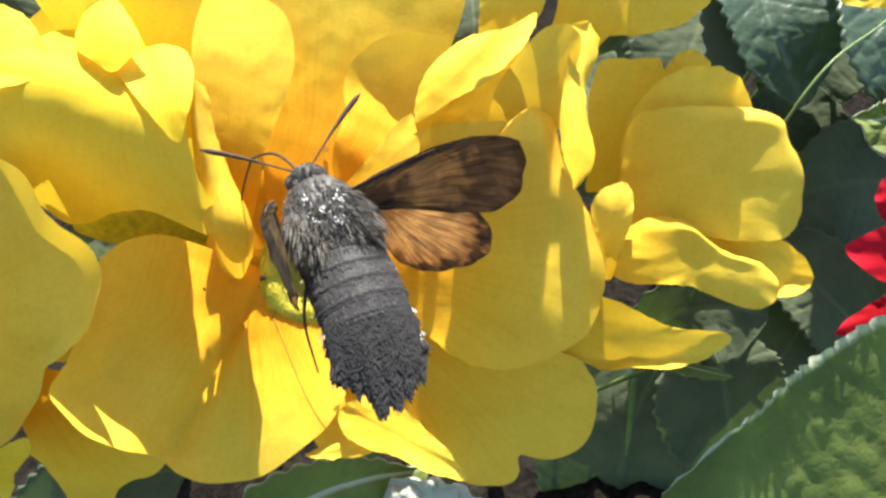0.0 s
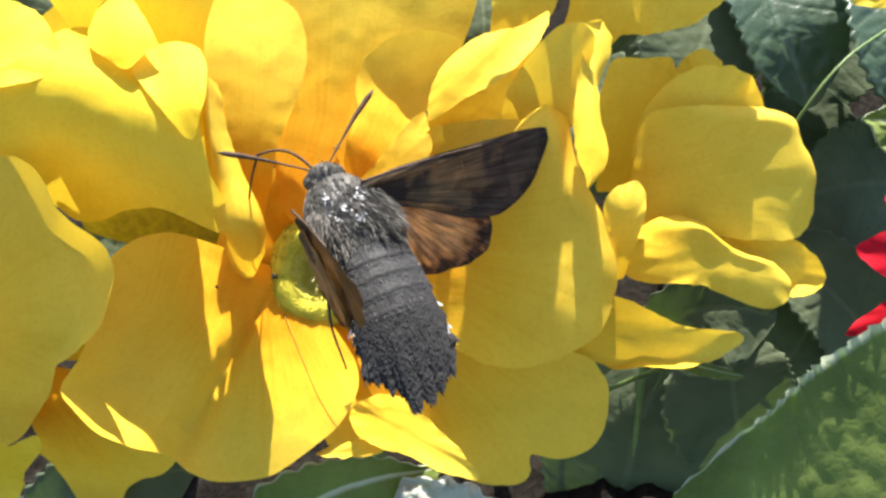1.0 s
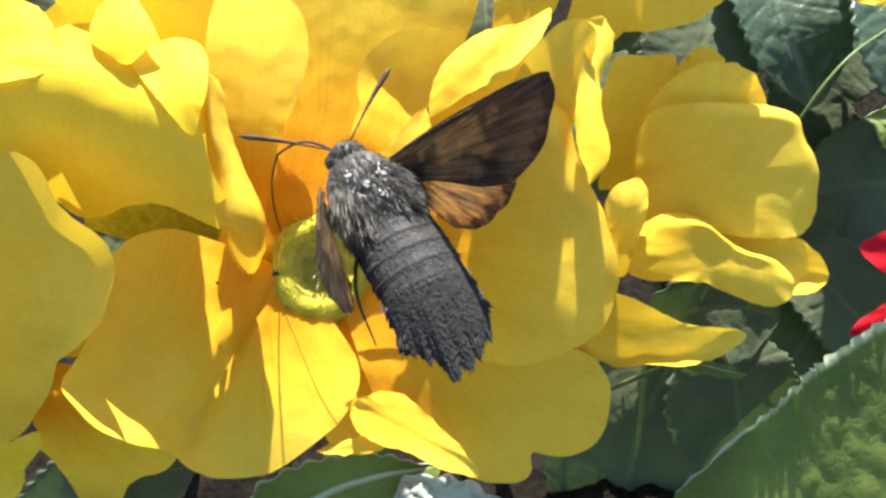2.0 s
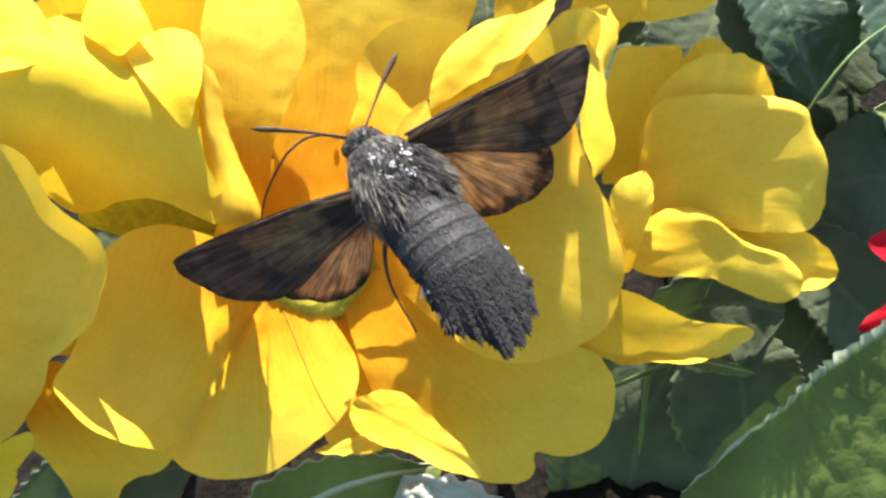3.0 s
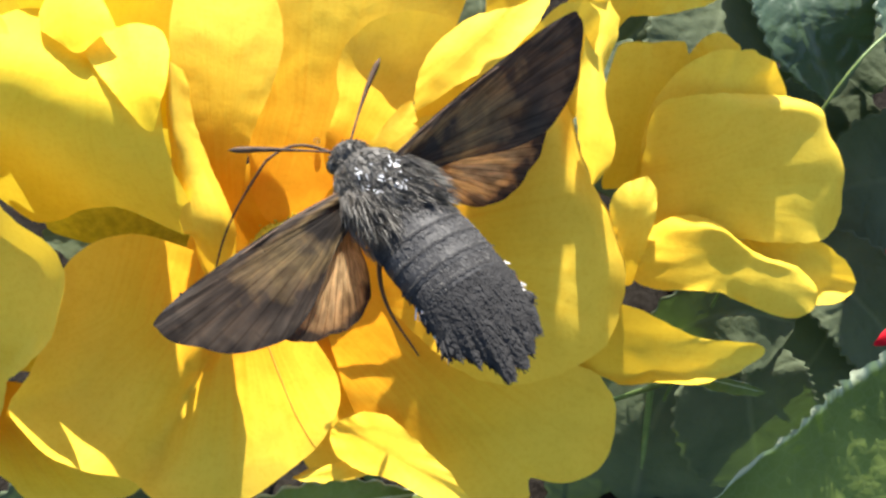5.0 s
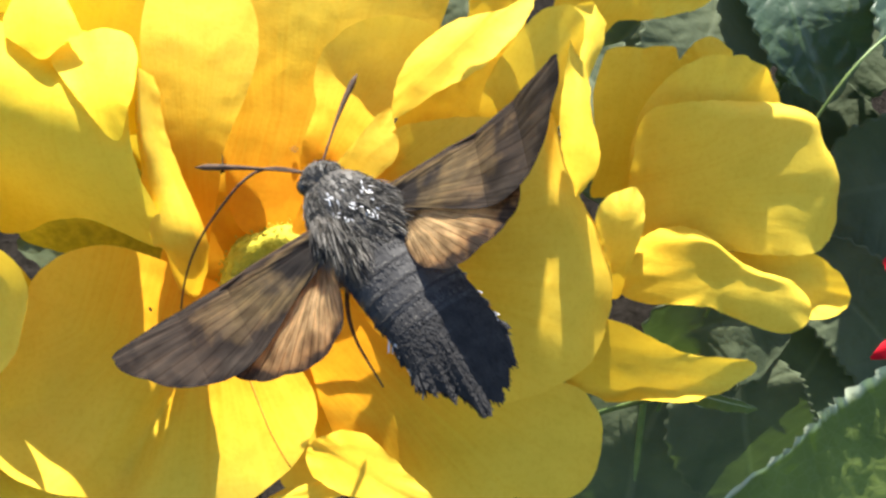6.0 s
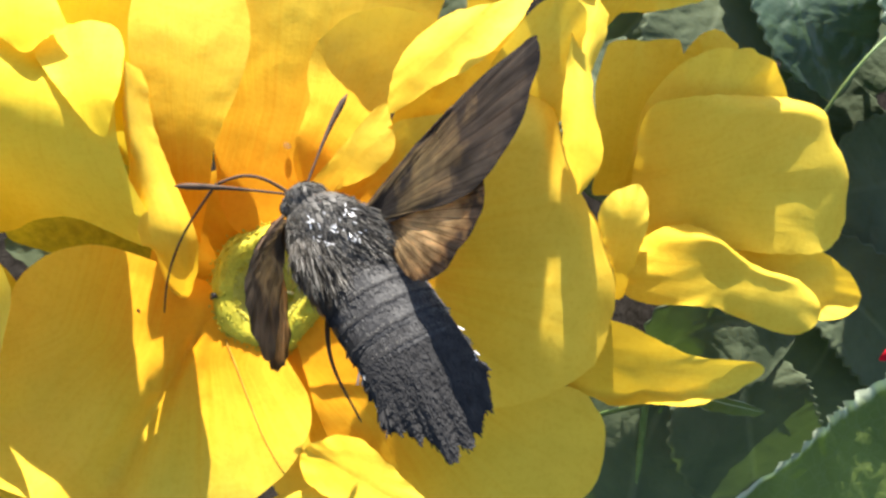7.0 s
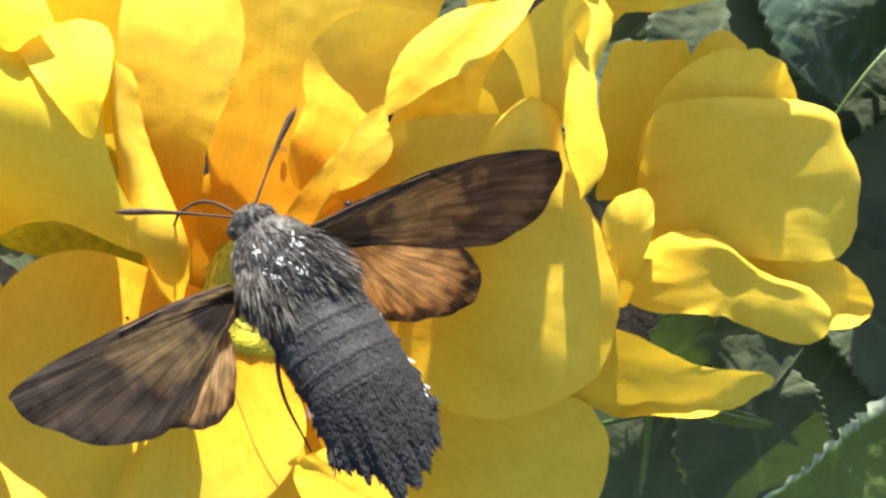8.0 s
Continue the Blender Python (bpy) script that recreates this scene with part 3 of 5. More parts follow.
blade(leftmost, (-65.2, -9.4), 67, 15.6, 12.6, (-26.0, -20.5, -9.5, -3.0),
      [0.79, 0.73, 0.71, 0.71, 0.71, 0.72, 0.75, 0.82, 0.95, 1.00, 1.04, 1.14, 1.30, 1.06, 0.85, 0.73, 0.66, 0.63, 0.62, 0.64, 0.69, 0.77, 0.92, 0.94, 0.95, 1.01, 1.06, 1.14, 1.09, 1.04, 0.92, 0.85], lift=(0, 0), wave=0.2, base=(-69.2, -19.3), pleat=0.1, mat=lemon_yellow)
blade(leftmost, (-64.5, 27.5), 11, 11.2, 11.1, (0.0, 2.2, 5.3, 5.0),
      [0.86, 0.79, 0.75, 0.69, 0.66, 0.65, 0.64, 0.65, 0.69, 0.76, 0.88, 1.10, 1.15, 0.94, 0.81, 0.75, 0.71, 0.71, 0.73, 0.79, 0.89, 0.86, 0.77, 0.72, 0.70, 0.71, 0.75, 0.83, 0.95, 1.06, 1.07, 0.97], lift=(-1, 1), wave=0.4, base=(-72.0, 23.2), tilt=-0.5, mat=lemon_yellow)
blade(leftmost, (-45.3, 29.4), 103, 6.2, 5.0, (7.5, 6.5, 4.5, 1.0),
      [0.99, 0.99, 1.02, 1.11, 1.09, 1.02, 1.00, 1.02, 0.94, 0.91, 0.89, 0.82, 0.78, 0.78, 0.82, 0.90, 1.00, 1.02, 0.96, 0.94, 0.96, 1.17, 0.95, 0.81, 0.72, 0.68, 0.65, 0.64, 0.66, 0.71, 0.79, 0.95], lift=(-2, -2), base=(-44.2, 23.7), wave=0.1, pleat=0.08, mat=lemon_yellow)
blade(leftmost, (-37.3, 20.8), 113, 8.0, 4.9, (9.0, 8.6, 5.8, 2.0),
      [0.98, 1.01, 1.08, 1.11, 1.17, 1.15, 0.88, 0.71, 0.62, 0.57, 0.55, 0.55, 0.57, 0.62, 0.71, 0.87, 0.94, 0.84, 0.77, 0.74, 0.73, 0.76, 0.80, 0.83, 0.89, 0.99, 1.04, 1.10, 1.06, 1.01, 1.00, 0.99], lift=(2.0, -1.5), base=(-34.3, 13.5), wave=0.1, pleat=0.05, mat=lemon_yellow)
blade(leftmost, (-62.7, -9.6), 7, 19.3, 21.6, (-9.0, -6.0, 0.5, 4.5),
      [0.87, 1.00, 0.98, 0.89, 0.88, 1.02, 1.03, 0.99, 0.99, 0.92, 0.86, 0.84, 0.85, 0.80, 0.77, 0.78, 0.81, 0.89, 1.02, 1.16, 1.22, 1.17, 0.98, 0.77, 0.64, 0.57, 0.49, 0.45, 0.49, 0.55, 0.65, 0.78], lift=(2, -3), base=(-78.6, -8.2), tilt=0.22, wave=0.3, roll=(12, 3.5), mat=pale_yellow)
blade(leftmost, (-57.8, -32.1), -75, 14.4, 12.3, (-16, -16, -18, -20),
      [0.64, 0.61, 0.63, 0.69, 0.80, 0.90, 1.01, 1.01, 1.00, 1.02, 0.99, 1.00, 1.04, 1.04, 1.01, 1.02, 0.87, 0.78, 0.74, 0.72, 0.68, 0.66, 0.67, 0.71, 0.72, 0.71, 0.81, 1.01, 1.26, 1.15, 1.05, 0.79], lift=(0, 0), base=(-61.5, -20.8), tilt=0.80, wave=0.5, pleat=0.6, creases=((-75, 2.0, 7), (-45, -1.5, 6)), mat=yellow)
blade(leftmost, (-65.7, -32.9), -73, 5.9, 8.0, (-2.0, -3.2, -5.0, -6.0),
      [0.77, 0.62, 0.52, 0.46, 0.43, 0.41, 0.41, 0.43, 0.51, 0.73, 0.98, 1.17, 0.91, 0.69, 0.72, 0.78, 0.90, 0.89, 0.70, 0.59, 0.53, 0.50, 0.49, 0.50, 0.54, 0.60, 0.70, 0.89, 1.08, 1.01, 0.98, 1.00], lift=(1, -1), wave=0.3, base=(-66.7, -29.1), mat=lemon_yellow)
blade(leftmost, (-52.9, 32.8), 78, 10.7, 9.1, (-10.0, -6.4, 0.2, 3.0),
      [0.71, 0.70, 0.72, 0.77, 0.86, 0.89, 0.73, 0.60, 0.50, 0.43, 0.40, 0.39, 1.41, 1.12, 0.96, 0.87, 0.82, 0.81, 0.82, 0.67, 0.58, 0.53, 0.52, 0.55, 0.61, 0.72, 0.88, 1.04, 1.21, 0.96, 0.83, 0.75], lift=(1, 1), wave=0.3, base=(-56.5, 24.3), mat=lemon_yellow)
blade(upper, (11.5, 19.7), 59, 13.9, 5.9, (-8.0, -4.0, 0.4, 3.0),
      [0.88, 0.90, 0.90, 0.93, 0.92, 0.88, 0.86, 0.86, 0.84, 0.74, 0.69, 0.75, 0.87, 1.07, 1.03, 0.92, 0.86, 0.83, 0.84, 0.83, 0.80, 0.80, 0.82, 0.88, 0.93, 1.02, 0.90, 0.83, 0.80, 0.82, 0.87, 0.87], lift=(1, 1), wave=0.4, base=(3.9, 9.4), tilt=0.15, mat=pale_yellow)
petal(upper, [(17.2, 7.8, 8.0), (18.0, 15.2, 6.0), (18.5, 23.4, 3.0), (21.0, 32.1, -1.0)],
      [0.1, 0.3, 1.0, 1.7, 2.0, 2.4, 2.5, 2.3, 2.1, 1.9, 1.8, 1.9, 2.2, 2.5, 2.9, 2.7, 1.6, 0.6],
      [0.2, 1.1, 2.1, 2.5, 2.6, 2.3, 1.8, 1.5, 1.4, 1.4, 1.5, 1.9, 2.2, 2.1, 2.0, 2.0, 0.6, 0.1], lift=(1, -1.5), wave=0.5, mat=pale_yellow)
blade(upper, (3.4, 22.4), 51, 14.5, 6.9, (-20.0, -17.0, -14.0, -11.5),
      [0.91, 0.89, 0.90, 0.88, 0.86, 0.88, 0.94, 0.97, 0.89, 0.86, 0.86, 0.86, 0.86, 0.90, 0.99, 0.97, 0.88, 0.83, 0.82, 0.84, 0.90, 0.90, 0.90, 0.93, 0.99, 0.93, 0.90, 0.86, 0.84, 0.85, 0.89, 0.98], lift=(0, 0), wave=0.2, pleat=0.1, base=(-2.1, 16.0), mat=pale_yellow)
blade(upper, (10.1, 36.6), 101, 9.0, 7.9, (-12.0, -8.4, -5.9, -6.0),
      [0.86, 0.91, 1.01, 0.81, 0.69, 0.63, 0.59, 0.59, 0.60, 0.64, 0.73, 0.90, 1.20, 1.06, 0.99, 0.96, 0.97, 1.01, 0.69, 0.50, 0.50, 0.53, 0.59, 0.63, 0.68, 0.76, 0.91, 1.20, 1.03, 0.92, 0.87, 0.85], lift=(1, 1), wave=0.3, base=(12.8, 28.1), mat=pale_yellow)
blade(upper, (27.5, 37.4), 64, 12.0, 11.5, (-12.4, -7.1, -4.2, -4.0),
      [0.57, 0.53, 0.51, 0.52, 0.55, 0.60, 0.70, 0.88, 0.96, 0.90, 0.88, 0.90, 1.01, 1.18, 1.04, 0.95, 0.48, 0.45, 0.45, 0.47, 0.50, 0.53, 0.58, 0.68, 0.79, 0.91, 1.04, 1.13, 1.29, 0.98, 0.75, 0.63], lift=(1, 1.5), wave=0.6, base=(20.1, 25.0), mat=pale_yellow)
# unseen petal, added above to put the rightmost flower in shade
blade(upper, (34.9, 56.1), 121, 10.1, 17.3, (-34.0, -28.9, -6.7, -2.0),
      [0.82, 0.92, 1.04, 1.10, 1.04, 1.02, 1.01, 0.87, 0.79, 0.75, 0.66, 0.60, 0.58, 0.58, 0.60, 0.64, 0.73, 0.89, 1.01, 1.18, 1.07, 1.01, 1.00, 1.00, 0.77, 0.65, 0.58, 0.54, 0.53, 0.55, 0.59, 0.67], lift=(1, 1), wave=0.5, base=(36.4, 51.2), mat=pale_yellow)
# tall petals added out of view, between the sun and the petals to be shaded
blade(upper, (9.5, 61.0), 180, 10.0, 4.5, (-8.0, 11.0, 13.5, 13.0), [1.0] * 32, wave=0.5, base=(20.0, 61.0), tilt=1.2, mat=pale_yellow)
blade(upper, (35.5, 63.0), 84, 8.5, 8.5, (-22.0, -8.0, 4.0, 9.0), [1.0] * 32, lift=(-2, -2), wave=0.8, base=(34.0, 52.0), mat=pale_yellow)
blade(upper, (17.4, 54.4), 118, 10.1, 8.0, (-14.0, -9.0, -2.6, 0.0),
      [0.90, 0.90, 0.94, 1.02, 1.17, 1.08, 1.02, 1.02, 0.94, 0.90, 0.90, 0.93, 0.96, 0.88, 0.84, 0.84, 0.87, 0.94, 1.06, 1.04, 1.01, 1.01, 1.05, 1.01, 0.97, 0.97, 1.01, 0.91, 0.85, 0.83, 0.85, 0.90], lift=(1, 1), wave=0.5, base=(21.9, 47.2), mat=pale_yellow)
blade(rightmost, (35.5, 15.8), 58, 17.2, 8.4, (-12.0, -11.2, -10.9, -12.0),
      [0.76, 0.77, 0.76, 0.79, 0.85, 0.90, 0.98, 1.00, 0.99, 0.86, 0.79, 0.76, 0.77, 0.80, 0.87, 0.99, 0.95, 0.91, 0.91, 0.90, 0.81, 0.76, 0.75, 0.76, 0.80, 0.86, 0.95, 1.12, 1.00, 0.91, 0.83, 0.78], lift=(-1, -2), wave=0.5, base=(25.9, 1.8), tilt=0.35, mat=pale_yellow)
blade(rightmost, (41.2, 11.3), 12, 16.4, 11.8, (-10.0, -5.6, -4.6, -7.0),
      [0.88, 0.84, 0.88, 0.97, 0.93, 0.88, 0.85, 0.85, 0.86, 0.90, 0.99, 1.15, 1.05, 0.95, 0.90, 0.88, 0.90, 0.95, 1.06, 0.92, 0.75, 0.76, 0.79, 0.82, 0.87, 0.95, 1.06, 1.11, 1.04, 0.97, 0.94, 0.90], lift=(3.5, -2), wave=0.5, base=(27.3, 3.5), roll=(40, -8), mat=pale_yellow)
blade(rightmost, (24.7, 3.7), 82, 8.3, 4.1, (-8.0, -4.4, -3.0, -5.0),
      [0.72, 0.70, 0.70, 0.74, 0.80, 0.85, 0.94, 0.94, 0.74, 0.63, 0.56, 0.53, 0.52, 0.54, 0.58, 0.66, 0.80, 1.02, 1.07, 0.91, 0.74, 0.65, 0.61, 0.60, 0.61, 0.65, 0.68, 0.75, 0.82, 0.80, 0.81, 0.77], lift=(1, -1.5), wave=0.3, base=(24.7, -4.2), mat=pale_yellow)
blade(rightmost, (36.8, -2.2), -9, 13.3, 6.8, (-7.0, -2.7, -2.3, -5.0),
      [0.95, 0.85, 0.72, 0.57, 0.51, 0.52, 0.56, 0.62, 0.74, 0.95, 1.02, 1.01, 0.96, 0.92, 0.85, 0.81, 0.81, 0.83, 0.89, 1.00, 0.88, 0.64, 0.54, 0.49, 0.50, 0.57, 0.68, 0.87, 1.10, 1.09, 1.08, 0.99], lift=(2.5, -2.5), wave=0.4, base=(25.0, -2.4), roll=(75, -7), mat=pale_yellow)
blade(rightmost, (47.1, -2.1), -15, 9.6, 4.6, (-9.0, -8.1, -8.0, -9.0),
      [0.84, 0.80, 0.79, 0.80, 0.84, 0.88, 0.97, 0.96, 0.83, 0.76, 0.73, 0.73, 0.76, 0.82, 0.94, 1.00, 0.93, 0.91, 0.92, 0.97, 0.83, 0.73, 0.68, 0.65, 0.66, 0.77, 1.02, 1.00, 0.93, 0.89, 0.88, 0.84], lift=(0, -1), wave=0.3, base=(38.2, 0.1), roll=(-30, 3), mat=pale_yellow)
blade(rightmost, (27.6, -13.0), -7, 15.2, 6.1, (-8.0, -5.5, -3.0, -4.9),
      [0.86, 0.97, 1.01, 0.71, 0.54, 0.51, 0.53, 0.57, 0.64, 0.81, 1.01, 0.91, 0.87, 0.77, 0.70, 0.66, 0.65, 0.67, 0.71, 0.80, 0.86, 0.85, 0.87, 0.92, 0.64, 0.65, 0.68, 0.69, 0.69, 0.73, 0.78, 0.81], lift=(2, -2), wave=0.3, base=(18.4, -10.1), roll=(-80, 3.5), mat=pale_yellow, tilt=0.35)
blade(rightmost, (29.6, 20.5), 78, 11.6, 6.9, (-20.0, -19.3, -18.9, -19.9),
      [0.86, 0.85, 0.87, 0.94, 1.06, 1.20, 1.08, 1.02, 0.88, 0.78, 0.73, 0.71, 0.78, 0.91, 1.08, 0.99, 0.94, 0.94, 0.97, 1.05, 1.19, 0.98, 0.84, 0.79, 0.81, 0.87, 0.98, 1.00, 0.95, 0.93, 0.96, 0.90], lift=(0, 0), wave=0.5, base=(28.4, 10.3), tilt=0.5, mat=pale_yellow)
blade(rightmost, (39.1, 27.4), 68, 5.1, 5.7, (-17.0, -17.0, -16.9, -17.9),
      [0.91, 0.93, 0.84, 0.79, 0.74, 0.68, 0.66, 0.66, 0.68, 0.74, 0.80, 0.87, 0.99, 1.20, 0.93, 0.78, 0.69, 0.65, 0.63, 0.64, 0.67, 0.74, 0.86, 0.99, 0.87, 0.80, 0.77, 0.77, 0.79, 0.86, 0.86, 0.87], lift=(-1, -1), wave=0.3, base=(36.9, 23.7), tilt=0.4, mat=pale_yellow)
blade(far_yellow, (79.0, 45.5), -157, 10.2, 6.2, (-30.0, -28.8, -27.2, -28.0),
      [0.83, 0.74, 0.65, 0.58, 0.55, 0.54, 0.55, 0.59, 0.67, 0.80, 1.06, 0.91, 0.80, 0.74, 0.72, 0.72, 0.75, 0.82, 0.91, 0.77, 0.68, 0.64, 0.63, 0.63, 0.67, 0.74, 0.72, 0.73, 0.78, 0.86, 1.01, 0.99], lift=(1, 1), wave=0.3, base=(85.3, 49.9), mat=pale_yellow)
blade(red_flower, (83.1, -1.6), -180, 16.4, 10.6, (-30.0, -28.5, -23.2, -22.0),
      [0.91, 0.82, 0.74, 0.68, 0.66, 0.67, 0.71, 0.78, 0.91, 0.96, 1.03, 1.09, 0.86, 0.73, 0.66, 0.62, 0.61, 0.62, 0.66, 0.73, 0.86, 1.09, 1.01, 0.88, 0.81, 0.75, 0.73, 0.73, 0.76, 0.80, 0.88, 0.98], lift=(1, 1), wave=0.6, base=(91.2, 0.1), mat=red)
blade(red_flower, (80.3, -10.5), -161, 13.8, 6.0, (-32.0, -31.0, -27.4, -27.0),
      [0.99, 0.78, 0.63, 0.55, 0.51, 0.49, 0.49, 0.51, 0.57, 0.71, 0.99, 0.91, 0.76, 0.68, 0.63, 0.62, 0.62, 0.65, 0.72, 0.83, 0.85, 0.73, 0.66, 0.62, 0.61, 0.63, 0.62, 0.62, 0.65, 0.70, 0.80, 0.94], lift=(0, 0), wave=0.4, base=(86.4, -8.0), mat=red)
blade(red_flower, (86.6, 10.9), -152, 10.2, 6.6, (-40.0, -38.6, -35.4, -35.0),
      [0.83, 0.85, 0.86, 0.82, 0.82, 0.85, 0.92, 0.93, 0.95, 1.00, 0.89, 0.75, 0.68, 0.64, 0.63, 0.64, 0.68, 0.75, 0.88, 1.12, 1.10, 0.92, 0.82, 0.76, 0.73, 0.74, 0.77, 0.83, 0.82, 0.81, 0.84, 0.83], lift=(0, 0), wave=0.4, base=(90.9, 15.0), mat=red)
blade(red_flower, (74.2, -33.3), -147, 10.7, 9.3, (-14.0, -14.0, -14.0, -14.0),
      [0.74, 0.84, 0.92, 0.89, 0.89, 0.93, 0.95, 0.95, 0.99, 0.82, 0.68, 0.60, 0.55, 0.53, 0.54, 0.56, 0.61, 0.70, 0.86, 1.18, 1.06, 0.97, 0.92, 0.84, 0.77, 0.72, 0.66, 0.64, 0.64, 0.66, 0.66, 0.69], lift=(0, 0), wave=0.4, base=(77.1, -30.2), mat=red)


# ---- leaves ----
def leaf(spine, left, right, label, mat=None, crinkle=1.0, lift=(1.0, 1.0), foot=None, teeth=0.7, stem=0.7, blister=0.0, bead=0.4):
    """A wrinkled primrose leaf with sunken veins, a toothed rolled rim and a stalk to the soil."""
    base = bank(*spine[0])
    foot = foot or (base.x, base.y + (0.05 if spine[0][1] > -20 else -0.015))
    thing = plant("primrose_leaf", foot, label, "leaf", "primrose leaves")
    nu, nv = 110, 71
    u = np.linspace(0, 1, nu)
    mid = smooth_line(spine, u)
    tang = smooth_line(spine, np.minimum(u + 0.01, 1)) - smooth_line(spine, np.maximum(u - 0.01, 0))
    side = np.cross((0, 0, 1.0), tang)
    side /= np.linalg.norm(side, axis=1)[:, None]
    n_st = np.linspace(0, 1, len(left))
    wl, wr = smooth_values(n_st, left, u), smooth_values(n_st, right, u)
    length = np.linalg.norm(np.diff(mid, axis=0), axis=1).sum()
    verts, uvs = [], []
    for i in range(nu):
        for v in np.linspace(-1, 1, nv):
            a = abs(v)
            k = 0 if v > 0 else 1
            w = wl[i] if v > 0 else wr[i]
            rag = 1 + teeth * 0.6 / max(w, 4.0) * max(0.0, a - 0.85) / 0.15 * math.sin(length * u[i] * 1.9 + 2 * k)
            p = mid[i] + side[i] * (w * v * rag)
            z = lift[k] * a * a * min(w, 14) * 0.18
            run = length * u[i] - a * w * 0.75
            rib = abs(math.sin(run * math.pi / 7.5))
            z += crinkle * (0.75 * min(1.0, rib * 1.9) - 0.75) * min(1.0, 0.3 + a)
            cell = noise.voronoi(Vector((p[0] * 0.24, p[1] * 0.24, 4)))[0]
            z += crinkle * (1.5 * min(0.5, cell[1] - cell[0]) + 0.5 * noise.noise(Vector((p[0] * 0.3, p[1] * 0.3, 9))) + 0.12 * noise.noise(Vector((p[0] * 1.3, p[1] * 1.3, 9))))
            z -= crinkle * 0.9 * max(0.0, 1 - a * w / 1.1)
            rim = max(0.0, (a - 0.94) / 0.06)
            z += bead * rim * (1.1 * abs(math.sin(length * u[i] * 0.95 + 1.7 * math.sin(u[i] * 31) + k)) - 0.9 * rim / bead)
            if blister:
                near = noise.voronoi(Vector((p[0] * 0.5, p[1] * 0.5, 2)))[0][0]
                z += blister * math.sqrt(max(0.0, 1 - (near / 0.62) ** 2))
            verts.append((p[0], p[1], p[2] + z))
            uvs.append((0.5 + 0.5 * v, u[i]))
    part("blade", own(thing, bank_all(verts)), grid_faces(nu, nv), mat or green_leaf, thing, uvs=uvs)
    q = np.linspace(0, 1, 10)[:, None]
    line = np.array((*foot, -0.004)) * (1 - q) + np.array(base) * q
    v, f = tube(line, stem * 0.001, 9)
    part("leaf_stalk", own(thing, v), f, stem_green, thing)
    return thing


leaf([(103.7, -28.4, -14.0), (76.7, -39.3, -9.0), (54.1, -46.2, -8.0), (32.5, -44.8, -10.0)],
     [0.1, 1.9, 18.9, 18.8, 17.6, 16.4, 11.8, 9.3, 0.3],
     [0.1, 12.1, 31.6, 31.6, 29.7, 27.9, 25.9, 19.2, 8.0], 'large wrinkled green leaf with a pale beaded rim', crinkle=0.3, bead=1.5, teeth=0.3)
leaf([(-34.7, -51.4, -16.0), (-22.8, -39.6, -10.0), (-12.3, -35.0, -9.0), (-2.1, -34.1, -12.0)],
     [1.5, 5.0, 7.0, 5.9, 5.0, 4.2, 2.7, 0.9, 0.1],
     [5.8, 10.8, 13.1, 13.8, 13.8, 12.7, 11.6, 9.8, 0.1], 'smooth dull green leaf below the open flower', crinkle=0.5)
leaf([(10.2, -51.6, -12.0), (4.8, -44.1, -8.0), (-1.2, -37.6, -6.0), (-8.0, -34.9, -8.0)],
     [2.2, 6.7, 9.0, 8.9, 8.7, 8.5, 8.5, 7.3, 3.3],
     [4.4, 5.0, 5.7, 5.9, 5.5, 4.5, 3.0, 1.8, 0.2], 'wrinkled pale green leaf tip below the open flower', mat=pale_leaf, crinkle=0.5, blister=1.5)
leaf([(92.7, 75.2, -75.0), (90.2, 53.6, -55.0), (92.1, 40.7, -50.0), (99.5, 28.0, -55.0)],
     [28.7, 24.8, 20.8, 17.8, 15.9, 14.8, 14.1, 12.9, 6.2],
     [6.4, 8.0, 9.4, 10.7, 11.8, 12.3, 11.5, 9.7, 4.7], 'shiny wrinkled dark leaf behind the flowers', mat=shiny_leaf, crinkle=0.4)
leaf([(70.2, 81.8, -85.0), (68.2, 62.5, -68.0), (70.8, 46.0, -62.0), (78.5, 31.0, -66.0)],
     [0.1, 21.2, 19.5, 17.8, 16.6, 15.6, 14.2, 11.7, 1.7],
     [0.1, 10.1, 10.3, 10.4, 9.7, 9.1, 8.6, 5.7, 0.7], 'shiny wrinkled dark leaf behind the flowers', mat=shiny_leaf, crinkle=0.4)
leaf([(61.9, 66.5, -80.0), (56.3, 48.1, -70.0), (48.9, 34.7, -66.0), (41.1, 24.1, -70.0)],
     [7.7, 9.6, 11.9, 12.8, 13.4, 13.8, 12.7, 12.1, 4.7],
     [4.6, 11.0, 12.8, 13.7, 13.3, 11.9, 10.2, 7.0, 1.9], 'leaf in the shade of the flowers, in a shaded green', mat=shaded_leaf, crinkle=0.3)
leaf([(97.8, 31.7, -50.0), (87.8, 27.0, -42.0), (82.4, 24.5, -40.0), (78.3, 25.1, -42.0)],
     [10.4, 10.8, 10.5, 10.4, 10.2, 8.6, 6.2, 1.9, 0.1],
     [2.3, 2.3, 2.4, 2.6, 2.9, 2.9, 2.7, 1.8, 0.1], 'bright green leaf tip caught by the sun', crinkle=0.8)
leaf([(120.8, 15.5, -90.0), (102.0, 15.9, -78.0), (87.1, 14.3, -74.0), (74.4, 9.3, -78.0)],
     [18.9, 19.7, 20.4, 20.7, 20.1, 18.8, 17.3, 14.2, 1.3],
     [18.4, 17.8, 17.2, 16.3, 14.6, 13.2, 8.8, 4.5, 0.7], 'leaf in the shade of the flowers, in a shaded green', mat=shaded_leaf, crinkle=0.3)
